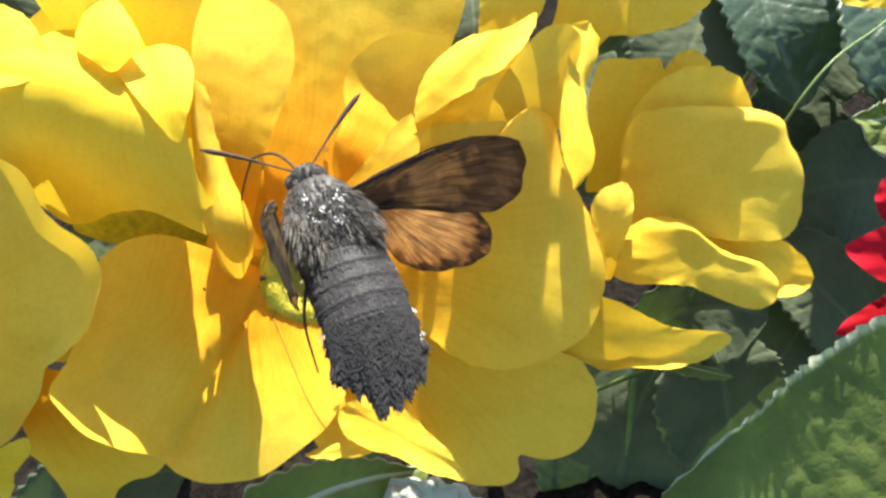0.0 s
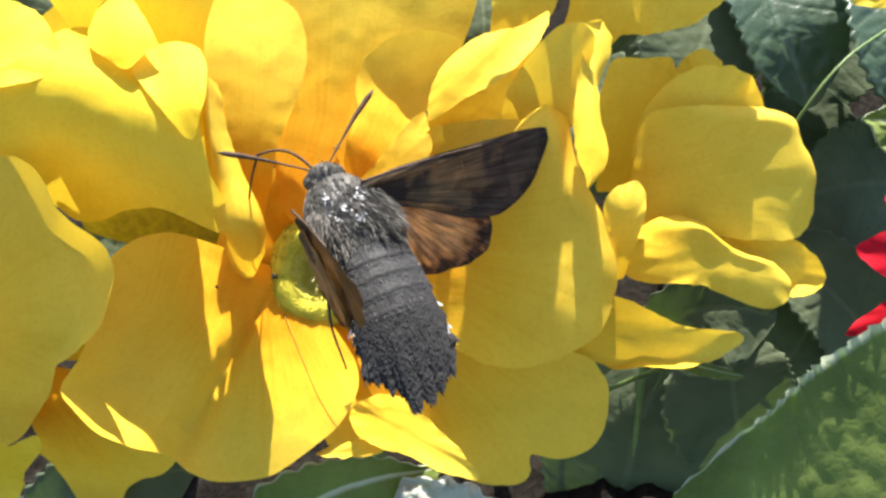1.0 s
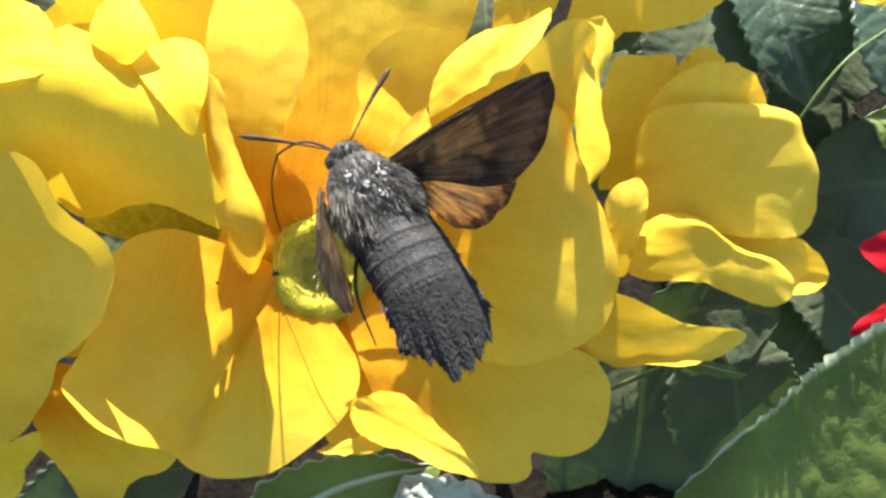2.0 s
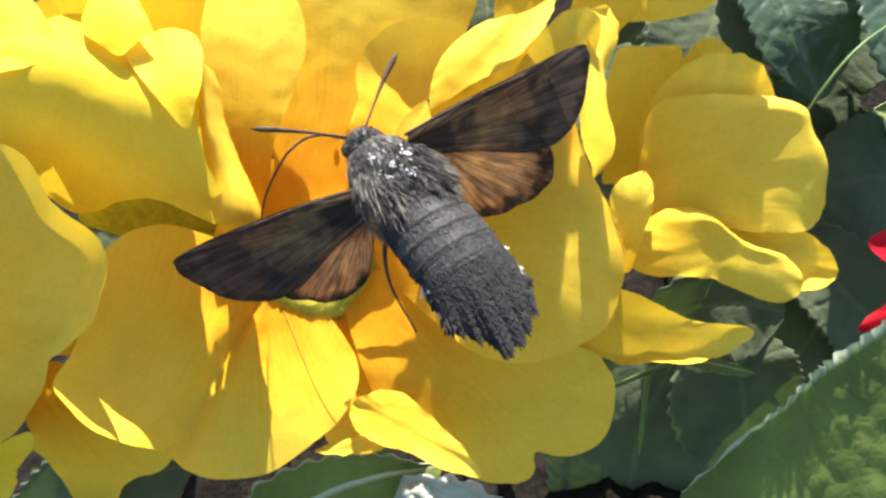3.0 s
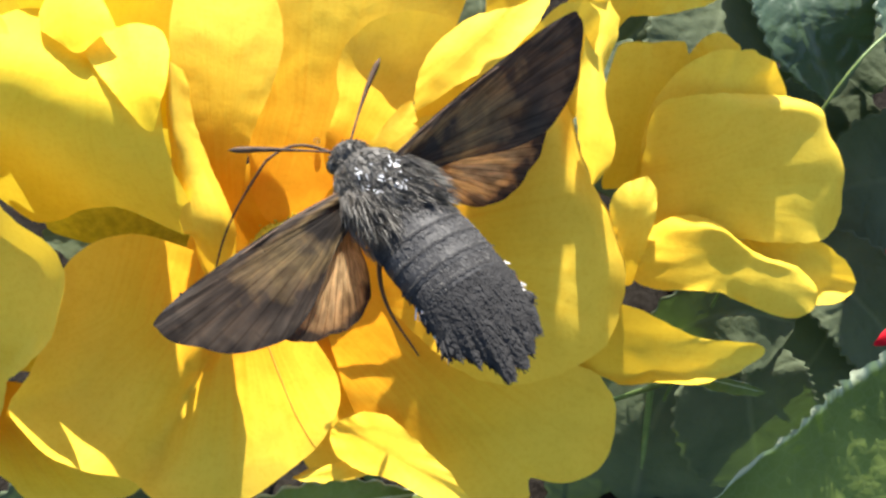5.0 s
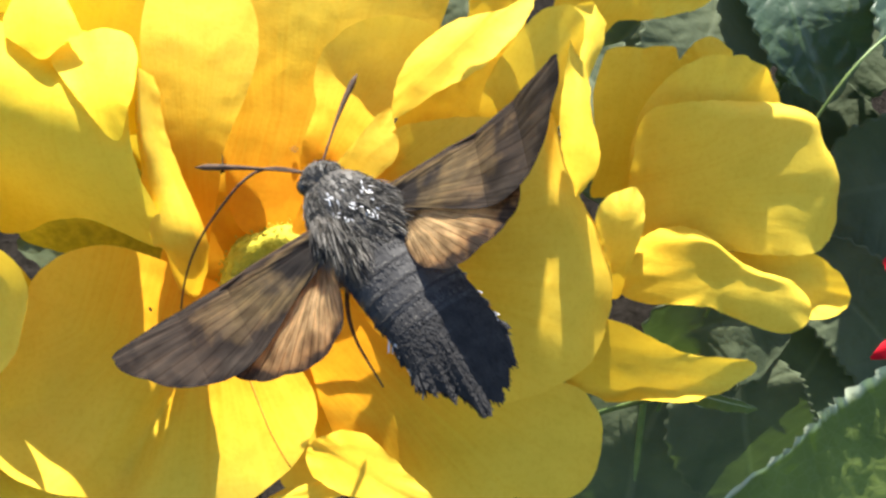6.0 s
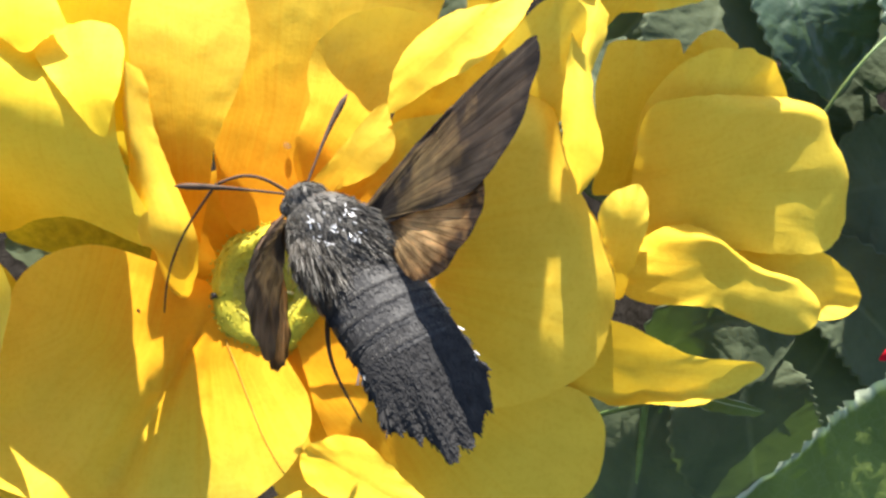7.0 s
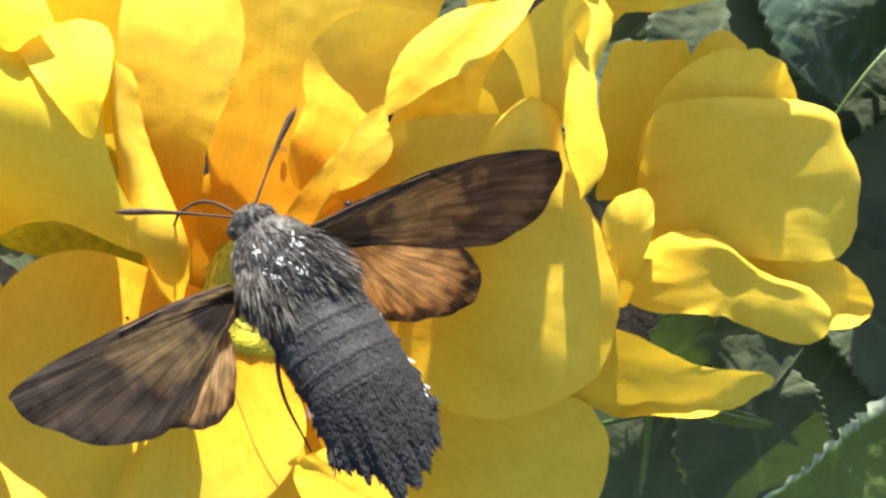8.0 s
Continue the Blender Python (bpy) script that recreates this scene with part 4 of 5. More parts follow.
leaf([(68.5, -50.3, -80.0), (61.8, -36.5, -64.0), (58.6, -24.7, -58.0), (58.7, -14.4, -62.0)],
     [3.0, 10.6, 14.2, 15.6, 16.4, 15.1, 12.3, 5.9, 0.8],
     [13.3, 14.4, 14.4, 13.3, 12.3, 11.6, 11.0, 7.3, 0.9], 'leaf deep between the plants, in a shaded green', mat=shaded_leaf, crinkle=0.3)
leaf([(43.7, -20.1, -70.0), (48.0, -14.1, -58.0), (56.5, -11.5, -55.0), (68.8, -14.2, -60.0)],
     [3.1, 4.9, 7.2, 7.5, 8.0, 7.4, 6.0, 4.7, 0.8],
     [12.5, 15.7, 14.6, 12.7, 12.5, 12.4, 12.2, 10.5, 1.0], 'leaf deep between the plants, in a shaded green', mat=shaded_leaf, crinkle=0.3)
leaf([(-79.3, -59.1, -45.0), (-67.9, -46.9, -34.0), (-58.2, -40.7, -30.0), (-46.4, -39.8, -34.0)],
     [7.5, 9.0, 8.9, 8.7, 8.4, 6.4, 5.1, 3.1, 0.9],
     [1.6, 6.4, 10.6, 11.1, 11.0, 10.7, 10.1, 7.9, 1.2], 'leaf under the flowers, in a shaded green', mat=shaded_leaf, crinkle=0.3)
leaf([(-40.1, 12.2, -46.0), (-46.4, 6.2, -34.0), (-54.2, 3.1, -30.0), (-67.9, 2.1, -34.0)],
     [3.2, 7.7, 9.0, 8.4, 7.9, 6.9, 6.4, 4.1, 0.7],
     [3.9, 6.2, 7.4, 7.6, 7.7, 7.7, 7.4, 4.5, 0.9], 'leaf between the yellow flowers, in a shaded green', mat=shaded_leaf, crinkle=0.3)
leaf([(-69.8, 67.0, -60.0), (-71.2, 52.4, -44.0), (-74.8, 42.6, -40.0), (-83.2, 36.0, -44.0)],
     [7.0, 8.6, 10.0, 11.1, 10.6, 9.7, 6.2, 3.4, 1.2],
     [12.1, 13.6, 14.0, 13.7, 13.0, 12.6, 12.9, 12.8, 11.3], 'leaf behind the yellow flowers, in a shaded green', mat=shaded_leaf, crinkle=0.3)
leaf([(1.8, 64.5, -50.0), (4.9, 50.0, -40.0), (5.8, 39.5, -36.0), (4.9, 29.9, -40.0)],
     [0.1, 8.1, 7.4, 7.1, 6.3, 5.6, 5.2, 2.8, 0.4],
     [0.1, 7.7, 8.4, 8.8, 8.5, 7.8, 6.8, 4.3, 0.4], 'leaf behind the yellow flowers, in a shaded green', mat=shaded_leaf, crinkle=0.3)
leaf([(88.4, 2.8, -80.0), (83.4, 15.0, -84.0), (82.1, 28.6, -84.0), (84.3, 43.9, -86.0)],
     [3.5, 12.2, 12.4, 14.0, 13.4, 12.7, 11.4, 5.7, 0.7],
     [9.3, 15.7, 17.8, 18.1, 17.7, 16.7, 15.6, 10.3, 1.0], 'leaf in the shade of the flowers, in a shaded green', mat=shaded_leaf, crinkle=0.3)
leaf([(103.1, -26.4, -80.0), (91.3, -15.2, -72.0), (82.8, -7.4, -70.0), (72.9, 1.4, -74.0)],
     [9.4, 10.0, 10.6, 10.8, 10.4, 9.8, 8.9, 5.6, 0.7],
     [10.1, 10.8, 11.5, 12.3, 11.5, 10.8, 10.3, 9.4, 1.4], 'leaf in the shade of the flowers, in a shaded green', mat=shaded_leaf, crinkle=0.3)
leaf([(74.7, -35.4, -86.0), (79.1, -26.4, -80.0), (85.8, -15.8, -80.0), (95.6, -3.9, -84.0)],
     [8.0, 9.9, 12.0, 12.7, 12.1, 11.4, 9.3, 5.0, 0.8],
     [10.3, 10.8, 11.1, 11.8, 12.5, 12.6, 12.6, 12.1, 0.8], 'leaf deep between the plants, in a shaded green', mat=shaded_leaf, crinkle=0.3)
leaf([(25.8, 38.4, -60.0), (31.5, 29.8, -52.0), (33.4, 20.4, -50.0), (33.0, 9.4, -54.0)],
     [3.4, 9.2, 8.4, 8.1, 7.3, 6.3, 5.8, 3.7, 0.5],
     [6.0, 8.0, 9.7, 10.3, 10.6, 10.5, 10.0, 8.8, 1.2], 'leaf behind the yellow flowers, in a shaded green', mat=shaded_leaf, crinkle=0.3)
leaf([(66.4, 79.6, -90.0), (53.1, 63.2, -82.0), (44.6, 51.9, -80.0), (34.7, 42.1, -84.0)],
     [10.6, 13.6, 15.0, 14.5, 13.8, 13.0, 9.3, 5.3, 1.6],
     [0.9, 9.8, 13.0, 13.6, 14.3, 13.9, 13.0, 11.5, 2.0], 'leaf behind the yellow flowers, in a shaded green', mat=shaded_leaf, crinkle=0.3)
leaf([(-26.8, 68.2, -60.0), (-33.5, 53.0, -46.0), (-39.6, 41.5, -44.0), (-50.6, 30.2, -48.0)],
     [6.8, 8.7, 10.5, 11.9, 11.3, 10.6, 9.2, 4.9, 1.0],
     [1.2, 11.0, 12.0, 13.6, 15.2, 15.4, 15.4, 15.1, 5.8], 'leaf behind the yellow flowers, in a shaded green', mat=shaded_leaf, crinkle=0.3)
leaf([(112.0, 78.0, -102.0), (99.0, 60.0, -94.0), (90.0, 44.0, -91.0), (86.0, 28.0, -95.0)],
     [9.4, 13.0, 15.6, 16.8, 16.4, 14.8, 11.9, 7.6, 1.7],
     [10.1, 13.8, 16.5, 17.3, 16.5, 14.8, 12.3, 8.4, 1.4], 'leaf in the shade of the flowers, in a shaded green', mat=shaded_leaf, crinkle=0.3)
leaf([(35.2, -17.7, -14.0), (38.2, -18.3, -12.0), (41.4, -19.0, -11.0), (44.7, -19.7, -11.0)],
     [0.7, 0.8, 0.8, 0.8, 0.8, 0.7, 0.6, 0.4, 0.1],
     [1.4, 1.4, 1.4, 1.5, 1.4, 1.2, 1.1, 0.9, 0.1], 'small green leaf tip under a yellow petal', crinkle=0.2, stem=0.5)
# leaf added to fill the dark, shaded gap between the plants
leaf([(41.7, -68.8, -92.0), (42.8, -52.7, -84.0), (44.6, -39.7, -80.0), (52.3, -27.0, -84.0)],
     [0.1, 18.5, 20.1, 21.5, 21.8, 20.3, 19.4, 12.9, 7.6],
     [0.1, 18.2, 20.0, 21.8, 21.5, 21.0, 20.8, 18.5, 12.4], 'leaf deep between the plants, in a shaded green', mat=shaded_leaf, crinkle=0.3)


def thin_stem():
    """A thin pale stem that leans out over the leaves."""
    thing = plant("stem", (0.0465, 0.0356), "thin pale green stem leaning over dark leaves", "stem")
    line = smooth_line([(*thing.location[:2], -0.003), (0.0565, 0.0306, 0.0966), (0.0777, 0.0472, 0.1105)], np.linspace(0, 1, 24))
    v, f = tube(line, np.linspace(0.00035, 0.00018, 24), 8)
    part("stalk", own(thing, v), f, stem_green, thing)


thin_stem()

# ---- the moth ----
MM = 0.001


def paddles(rng, places, ways, lengths, width, mess):
    """Long flat scales with blunt ends as one mesh."""
    verts, faces = [], []
    for p, d, l in zip(places, ways, lengths):
        d = np.array(d) + rng.normal(0, mess, 3)
        d /= np.linalg.norm(d)
        s = np.cross(d, (rng.normal(0, 0.25), 0.0, 1.0))
        s /= np.linalg.norm(s)
        up = np.cross(s, d) * 0.10 * width
        k = len(verts)
        for at, w in ((0, 0.6), (0.55, 1.0), (0.9, 0.85), (1.0, 0.3)):
            c = p + d * l * at
            verts += [c - s * width * w * 0.5, c + up, c + s * width * w * 0.5]
        for r in range(3):
            a = k + 3 * r
            faces += [(a, a + 1, a + 4, a + 3), (a + 1, a + 2, a + 5, a + 4)]
    return verts, faces


def join(*pieces):
    verts, faces = [], []
    for v, f in pieces:
        k = len(verts)
        verts += [tuple(p) for p in v]
        faces += [tuple(i + k for i in q) for q in f]
    return verts, faces


def lathe(ys, half_w, half_h, drop=None, sides=36, lumps=0.0):
    verts = []
    for i, y in enumerate(ys):
        for j in range(sides):
            a = 2 * math.pi * j / sides
            r = 1 + lumps * noise.noise(Vector((math.cos(a) * 2, y * 0.6, math.sin(a) * 2)))
            verts.append((half_w[i] * r * math.cos(a), y, half_h[i] * r * math.sin(a) + (drop[i] if drop is not None else 0)))
    return verts, grid_faces(len(ys), sides, True)


def scattered(rng, count, centre, radii, keep=None):
    """Places and normals on an ellipsoid."""
    n = rng.normal(0, 1, (count, 3))
    n /= np.linalg.norm(n, axis=1)[:, None]
    if keep is not None:
        n = n[keep(n)]
    p = np.array(centre) + n * np.array(radii)
    g = n / np.array(radii)
    return p, g / np.linalg.norm(g, axis=1)[:, None]


def mm(v):
    return [tuple(c * MM for c in p) for p in v]


def wing_fan(outline, root, hem, bulge):
    """A wing as a fan from its root to its outline, with ribs, a scalloped hem and a slight camber. Millimetres."""
    n, m = 96, 26
    line = smooth_line(outline, np.linspace(0, 1, n))
    verts, uvs = [], []
    for i in range(n):
        a = i / (n - 1)
        out = line[i] - np.array(root)
        reach = 1 + hem * abs(math.sin(a * math.pi * 9)) * (0.0 if a < 0.25 else 1.0)
        for j in range(m):
            b = j / (m - 1)
            p = np.array(root) + out * b * (1 + (reach - 1) * b**6)
            z = bulge * math.sin(math.pi * b) * (1 - a) + 0.05 * b * math.sin(a * math.pi * 18)
            z += 0.25 * noise.noise(Vector((p[0] * 0.4, p[1] * 0.4, 5)))
            z *= min(1.0, abs(p[0] - 10.5) / 3, abs(p[0] - 16.5) / 3)
            verts.append((p[0], p[1], z))
            uvs.append((a * 3.0, b))
    return verts, grid_faces(n, m), uvs


def cut_wing(mesh, sg, low, high):
    """Keeps the strip of a wing between two lines across it."""
    bm = bmesh.new()
    bm.from_mesh(mesh)
    for at, way in ((low, -1), (high, 1)):
        bmesh.ops.bisect_plane(bm, geom=bm.verts[:] + bm.edges[:] + bm.faces[:], dist=1e-7, plane_co=(sg * at * MM, 0, 0), plane_no=(sg * way, 0, 0), clear_outer=True)
    bm.to_mesh(mesh)
    bm.free()


def moth():
    rng = np.random.default_rng(5)
    body = tagged(new("hawk_moth"), "hovering hummingbird hawk-moth, grey furry body, orange hindwings", "moth")
    # thorax
    ys = np.linspace(10.2, -2.5, 16)
    s = np.sqrt(np.clip(1 - ((ys - 4.2) / 6.9) ** 2, 0.05, 1))
    core = lathe(ys, 4.8 * s, 3.6 * s, lumps=0.08)
    p, n = scattered(rng, 7500, (0, 4.2, 0), (4.8, 6.6, 3.6))
    coat = spikes(rng, p, n, rng.uniform(0.5, 1.3, len(p)), np.array((0, -1.3, 0.15)), 0.07)
    v, f = join(core, coat)
    part("thorax", mm(v), f, fur_grey, body, "grey furry thorax", smooth=False)
    # long hair tufts over the wing roots
    for sg in (-1, 1):
        p, n = scattered(rng, 1900, (sg * 2.9, 2.6, 1.2), (2.5, 4.4, 2.3), lambda q: q[:, 2] > -0.1)
        v, f = spikes(rng, p, n, rng.uniform(0.7, 2.0, len(p)), np.array((sg * 0.45, -1.8, 0.05)), 0.07)
        part("shoulder_tuft", mm(v), f, hair_grey, body, smooth=False)
    # head
    core = ball((0, 10.6, 0.1), (2.35, 2.1, 2.1))
    p, n = scattered(rng, 1300, (0, 10.5, 0.1), (2.35, 2.1, 2.1))
    coat = spikes(rng, p, n, rng.uniform(0.35, 0.95, len(p)), np.array((0, -1.0, 0.2)), 0.07)
    v, f = join(core, coat)
    part("head", mm(v), f, fur_grey, body, smooth=False)
    for sg in (-1, 1):
        v, f = ball((sg * 1.95, 11.0, -0.2), (0.85, 1.0, 1.0), 12, 16)
        part("eye", mm(v), f, eye_dark, body, "dark shiny compound eye")
    # single broad scales on the back, added and coloured pale as its sun glints
    for cx, cy in ((-1.6, 6.4), (-0.4, 4.6), (1.9, 5.6), (1.2, 2.6), (-1.9, 3.4)):
        a = np.arange(9)
        x, y = cx + rng.normal(0, 0.55, 9), cy + rng.normal(0, 0.6, 9)
        z = 3.5 * np.sqrt(np.clip(1 - (x / 4.6) ** 2 - ((y - 4.2) / 7.0) ** 2, 0.05, 1)) + 0.55
        p = np.stack([x, y, z], 1)
        n = np.tile((0.05, 0.2, 0.6), (9, 1))
        v, f = paddles(rng, p, n * 0.2 + np.array((0, -0.8, 0.12)), rng.uniform(0.35, 0.8, 9), 0.14, 0.3)
        part("glint_flakes", mm(v), f, glint_silver, body, "pale scales added as sun glints on the back", smooth=False)
    # abdomen in rings, bowed a little to one side; the first ring carries the others
    pivot = np.array((0.0, 1.0, -0.5))

    def bow(v):
        v = np.array(v, float)
        v[:, 0] += 0.55 * np.sin(math.pi * np.clip(-v[:, 1] / 20, 0, 1))
        return mm(v - pivot)

    abdomen = None
    for k in range(5):
        y0, y1 = 1.2 - 2.2 * k, 1.2 - 2.2 * (k + 1) - 0.5
        ys = np.linspace(y0, y1, 7)
        w = (4.9, 5.25, 5.4, 5.4, 5.3)[k]
        swell = 0.94 + 0.06 * np.sin(np.linspace(0.2, 2.4, 7)) + np.linspace(0, 0.012, 7)
        core = lathe(ys, w * swell, 0.64 * w * swell, np.full(7, -0.25), lumps=0.03)
        cnt = 1500
        a = rng.uniform(0, 2 * math.pi, cnt)
        y = rng.uniform(y1 + 0.35, y0 - 0.1, cnt)
        n = np.stack([np.cos(a) * 0.03, np.full(cnt, -1.0), np.sin(a) * 0.03], 1)
        p = np.stack([w * 0.992 * np.cos(a), y, 0.64 * w * 0.992 * np.sin(a) - 0.24], 1)
        scales = paddles(rng, p, n, rng.uniform(0.3, 0.6, cnt), 0.16, 0.07)
        v, f = join(core, scales)
        ring = part("abdomen_ring" if abdomen else "abdomen", bow(v), f, abdomen_grey, abdomen or body, "" if abdomen else "grey banded abdomen with a black tail", smooth=False)
        if abdomen is None:
            abdomen = ring
            abdomen.location = Vector(pivot) * MM
        for col, dy, drop, name, label in ((tuft_black, 0.72, 1.006, "dark_hem", "dark hem of a ring"), (fur_grey, 1.05, 1.0, "pale_hem", "pale worn edge of a ring")):
            m = 300 if col is tuft_black else 90
            a = rng.uniform(0, 2 * math.pi, m) if col is fur_grey else np.linspace(0, 2 * math.pi, m, endpoint=False)
            p = np.stack([w * drop * np.cos(a), np.full(m, y1 + dy) + rng.normal(0, 0.07, m), 0.64 * w * drop * np.sin(a) - 0.22], 1)
            n = np.stack([np.cos(a) * 0.08, np.full(m, -1.0), np.sin(a) * 0.08], 1)
            v, f = paddles(rng, p, n, rng.uniform(0.16, 0.30, m), 0.17 if col is tuft_black else 0.10, 0.06)
            part(name, bow(v), f, col, abdomen, label, smooth=False)
    # white and dark tufts at the flanks
    for sg in (-1, 1):
        for y, col, l in ((-3.6, tuft_white, 0.9), (-6.4, tuft_black, 1.4), (-8.8, tuft_white, 1.8), (-10.4, tuft_black, 1.9), (-12.2, tuft_white, 2.2), (-13.2, tuft_black, 2.4)):
            cnt = 26 if col is tuft_white else 150
            p = np.stack([sg * rng.uniform(4.3, 5.1, cnt), rng.normal(y, 0.4, cnt), rng.uniform(-1.2, 0.5, cnt)], 1)
            n = np.stack([sg * rng.uniform(0.05, 0.5, cnt), np.full(cnt, -1.0), rng.normal(0, 0.1, cnt)], 1)
            v, f = paddles(rng, p, n, rng.uniform(0.6, 1.0, cnt) * l, 0.2, 0.12)
            part("side_tuft", bow(v), f, col, abdomen, "white tuft at the flank" if col is tuft_white else "", smooth=False)
    # brown flank fur below the wings
    for sg in (-1, 1):
        p, n = scattered(rng, 1100, (sg * 2.5, 2.0, -1.0), (2.9, 6.5, 2.7), lambda q: (q[:, 0] * sg > 0.1) & (q[:, 2] < 0.75))
        v, f = spikes(rng, p, n, rng.uniform(0.6, 1.3, len(p)), np.array((0, -2.0, 0)), 0.10)
        part("flank_fur", mm(v), f, flank_brown, body, "brown fur along the flank", smooth=False)
    # tail brush: one flat fan of dark scales with a lobed end
    ends_x = (-5.6, -4.6, -4.0, -3.3, -2.5, -1.6, -0.9, -0.1, 0.8, 1.7, 2.6, 3.4, 4.2, 4.9, 5.6)
    ends_y = (-13.6, -16.6, -16.3, -18.3, -17.6, -21.0, -21.3, -20.2, -20.8, -19.6, -20.0, -18.4, -18.7, -17.0, -13.8)
    cols, rows = 57, 22
    across = np.linspace(-5.55, 5.55, cols)
    end = np.interp(across, ends_x, ends_y) + rng.normal(0, 0.16, cols)

    def fan(x, u, side):
        y = -8.2 + (np.interp(x, across, end) + 8.2) * u
        tall = (3.1 * (1 - u**1.6) + 0.3) * np.sqrt(np.clip(1 - (x / 5.75) ** 2, 0.01, 1))
        return np.stack([x * (0.93 + 0.07 * u), y, side * tall - 0.3 * (1 - u)], 1)

    u = np.linspace(0, 1, rows)
    pieces = [([tuple(p) for k in u for p in fan(across, np.full(cols, k), side)], grid_faces(rows, cols)) for side in (1, -1)]
    for side, cnt in ((1, 4200), (-1, 1400)):
        x, k = rng.uniform(-5.4, 5.4, cnt), rng.uniform(0, 0.99, cnt)
        n = np.stack([0.02 * x, np.full(cnt, -1.0), np.full(cnt, 0.02 * side)], 1)
        pieces.append(paddles(rng, fan(x, k, side * 1.01), n, rng.uniform(0.3, 0.75, cnt), 0.15, 0.03))
    v, f = join(*pieces)
    part("tail_brush", bow(v), f, tuft_black, abdomen, "black fan of tail scales with a lobed end", smooth=False)
    # antennae
    for sg in (-1, 1):
        u = np.linspace(0, 1, 22)
        line = np.stack([sg * (1.1 + 9.6 * u + 0.5 * np.sin(math.pi * u)), 11.8 + 6.6 * u + 0.7 * np.sin(math.pi * u), 1.0 + 1.6 * u], 1)
        r = 0.13 + 0.23 * np.clip((u - 0.25) / 0.5, 0, 1)
        r[-3:] *= (0.85, 0.5, 0.12)
        v, f = tube(line, r, 10)
        part("antenna", mm(v), f, antenna_brown, body, "dark club-shaped antenna")
    # proboscis: a root piece and a piece that swings to the throat
    u = np.linspace(0, 1, 14)
    start = np.array((-0.4, 12.0, -0.5))
    line = np.stack([-8.0 * u, 2.3 * u + 1.5 * np.sin(math.pi * u), 0.5 * u + 0.6 * np.sin(math.pi * u)], 1)
    v, f = tube(line, 0.20 - 0.04 * u, 8)
    root = part("proboscis", mm(v), f, antenna_brown, body, "thin brown tongue bent down into the flower")
    root.location = Vector(start) * MM
    knee = line[-1]
    u = np.linspace(0, 1, 24)
    line = np.stack([0.9 * np.sin(math.pi * u), 21.5 * u, 1.2 * np.sin(math.pi * u * 0.9)], 1)
    line[0] = (0, 0, 0)
    v, f = tube(line, 0.17 - 0.06 * u, 8)
    tongue = part("tongue", mm(v), f, antenna_brown, root)
    tongue.location = Vector(knee) * MM
    # hind legs trailing under the belly
    for sg, out, y_end in ((-1, 2.2, -11.5), (1, 0.4, -6.0)):
        line = smooth_line([(sg * 2.4, 1.5, -2.6), (sg * (4.2 + 0.5 * out), -1.5, -3.8), (sg * (4.9 + out), -5.5, -4.2), (sg * (5.0 + out * 1.3), y_end, -4.8)], np.linspace(0, 1, 18))
        v, f = tube(line, np.interp(np.linspace(0, 1, 18), (0, 0.4, 1), (0.38, 0.26, 0.10)), 8)
        part("leg", mm(v), f, antenna_brown, body)
    # wings
    wings, tips, hinds = [], [], []
    for sg in (1, -1):
        fore = [(-2.2, 0.5, 0), (1.8, 1.1, 0), (8, 1.35, 0), (15, 1.3, 0), (20.5, 1.0, 0), (23.7, 0.4, 0), (24.2, -0.7, 0), (22.6, -3.3, 0), (19.2, -6.4, 0), (14.4, -8.3, 0), (9.6, -7.6, 0), (4.6, -5.0, 0), (0.3, -3.4, 0), (-2.6, -2.6, 0)]
        v, f, uvs = wing_fan(fore, (-3.0, -0.9, 0), 0.012, 0.5)
        wing = part("forewing", [(x * sg * MM, y * MM, z * MM) for x, y, z in v], f, fore_brown, body, "grey-brown forewing with a golden mottled middle", uvs=uvs)
        hind = [(4.0, 0.4, 0), (9.4, -0.6, 0), (13.2, -3.0, 0), (14.3, -6.9, 0), (12.4, -9.7, 0), (9.2, -11.0, 0), (6.0, -11.8, 0), (3.0, -11.0, 0), (0.9, -9.2, 0), (-0.6, -5.4, 0)]
        at = np.array((-0.6, -1.8, -0.55))
        v, f, uvs = wing_fan(hind, at * (1, 1, 0), 0.016, 0.4)
        rear = part("hindwing", [((x - at[0]) * sg * MM, (y - at[1]) * MM, z * MM) for x, y, z in v], f, hind_orange, wing, "orange hindwing with dark veins and hem", uvs=uvs)
        rear.location = Vector((at[0] * sg, at[1], at[2])) * MM
        hinds.append(rear)
        # stiff front rib
        u = np.linspace(0, 1, 20)
        rib = np.stack([sg * (-2.6 + 16.0 * u), 0.95 * np.sin(math.pi * np.clip(u * 0.52 + 0.1, 0, 1)) + 0.25 - 0.2 * u, 0.12 + 0 * u], 1)
        rv, rf = tube(rib, 0.20 - 0.08 * u, 7)
        part("front_rib", mm(rv), rf, antenna_brown, wing)
        # the wing bends on two creases: a middle strip and the outer third
        strips = []
        for name, low, high, label in (("wing_middle", 10.5, 16.5, "golden mottled middle of the wing"), ("wing_tip", 16.5, 99.0, "dark outer third of the wing")):
            strip = tagged(new(name, wing.data.copy()), label)
            strip.parent = wing
            cut_wing(strip.data, sg, low, high)
            strip.data.transform(Matrix.Translation(Vector((-sg * low, 0, 0)) * MM))
            strip.location = Vector((sg * low, 0, 0)) * MM
            strips.append(strip)
        cut_wing(wing.data, sg, -99.0, 10.5)
        tips.append(strips)
        wing.location = Vector((5.4, 6.1, 2.2) if sg > 0 else (-5.6, 6.3, 1.2)) * MM
        wings.append(wing)
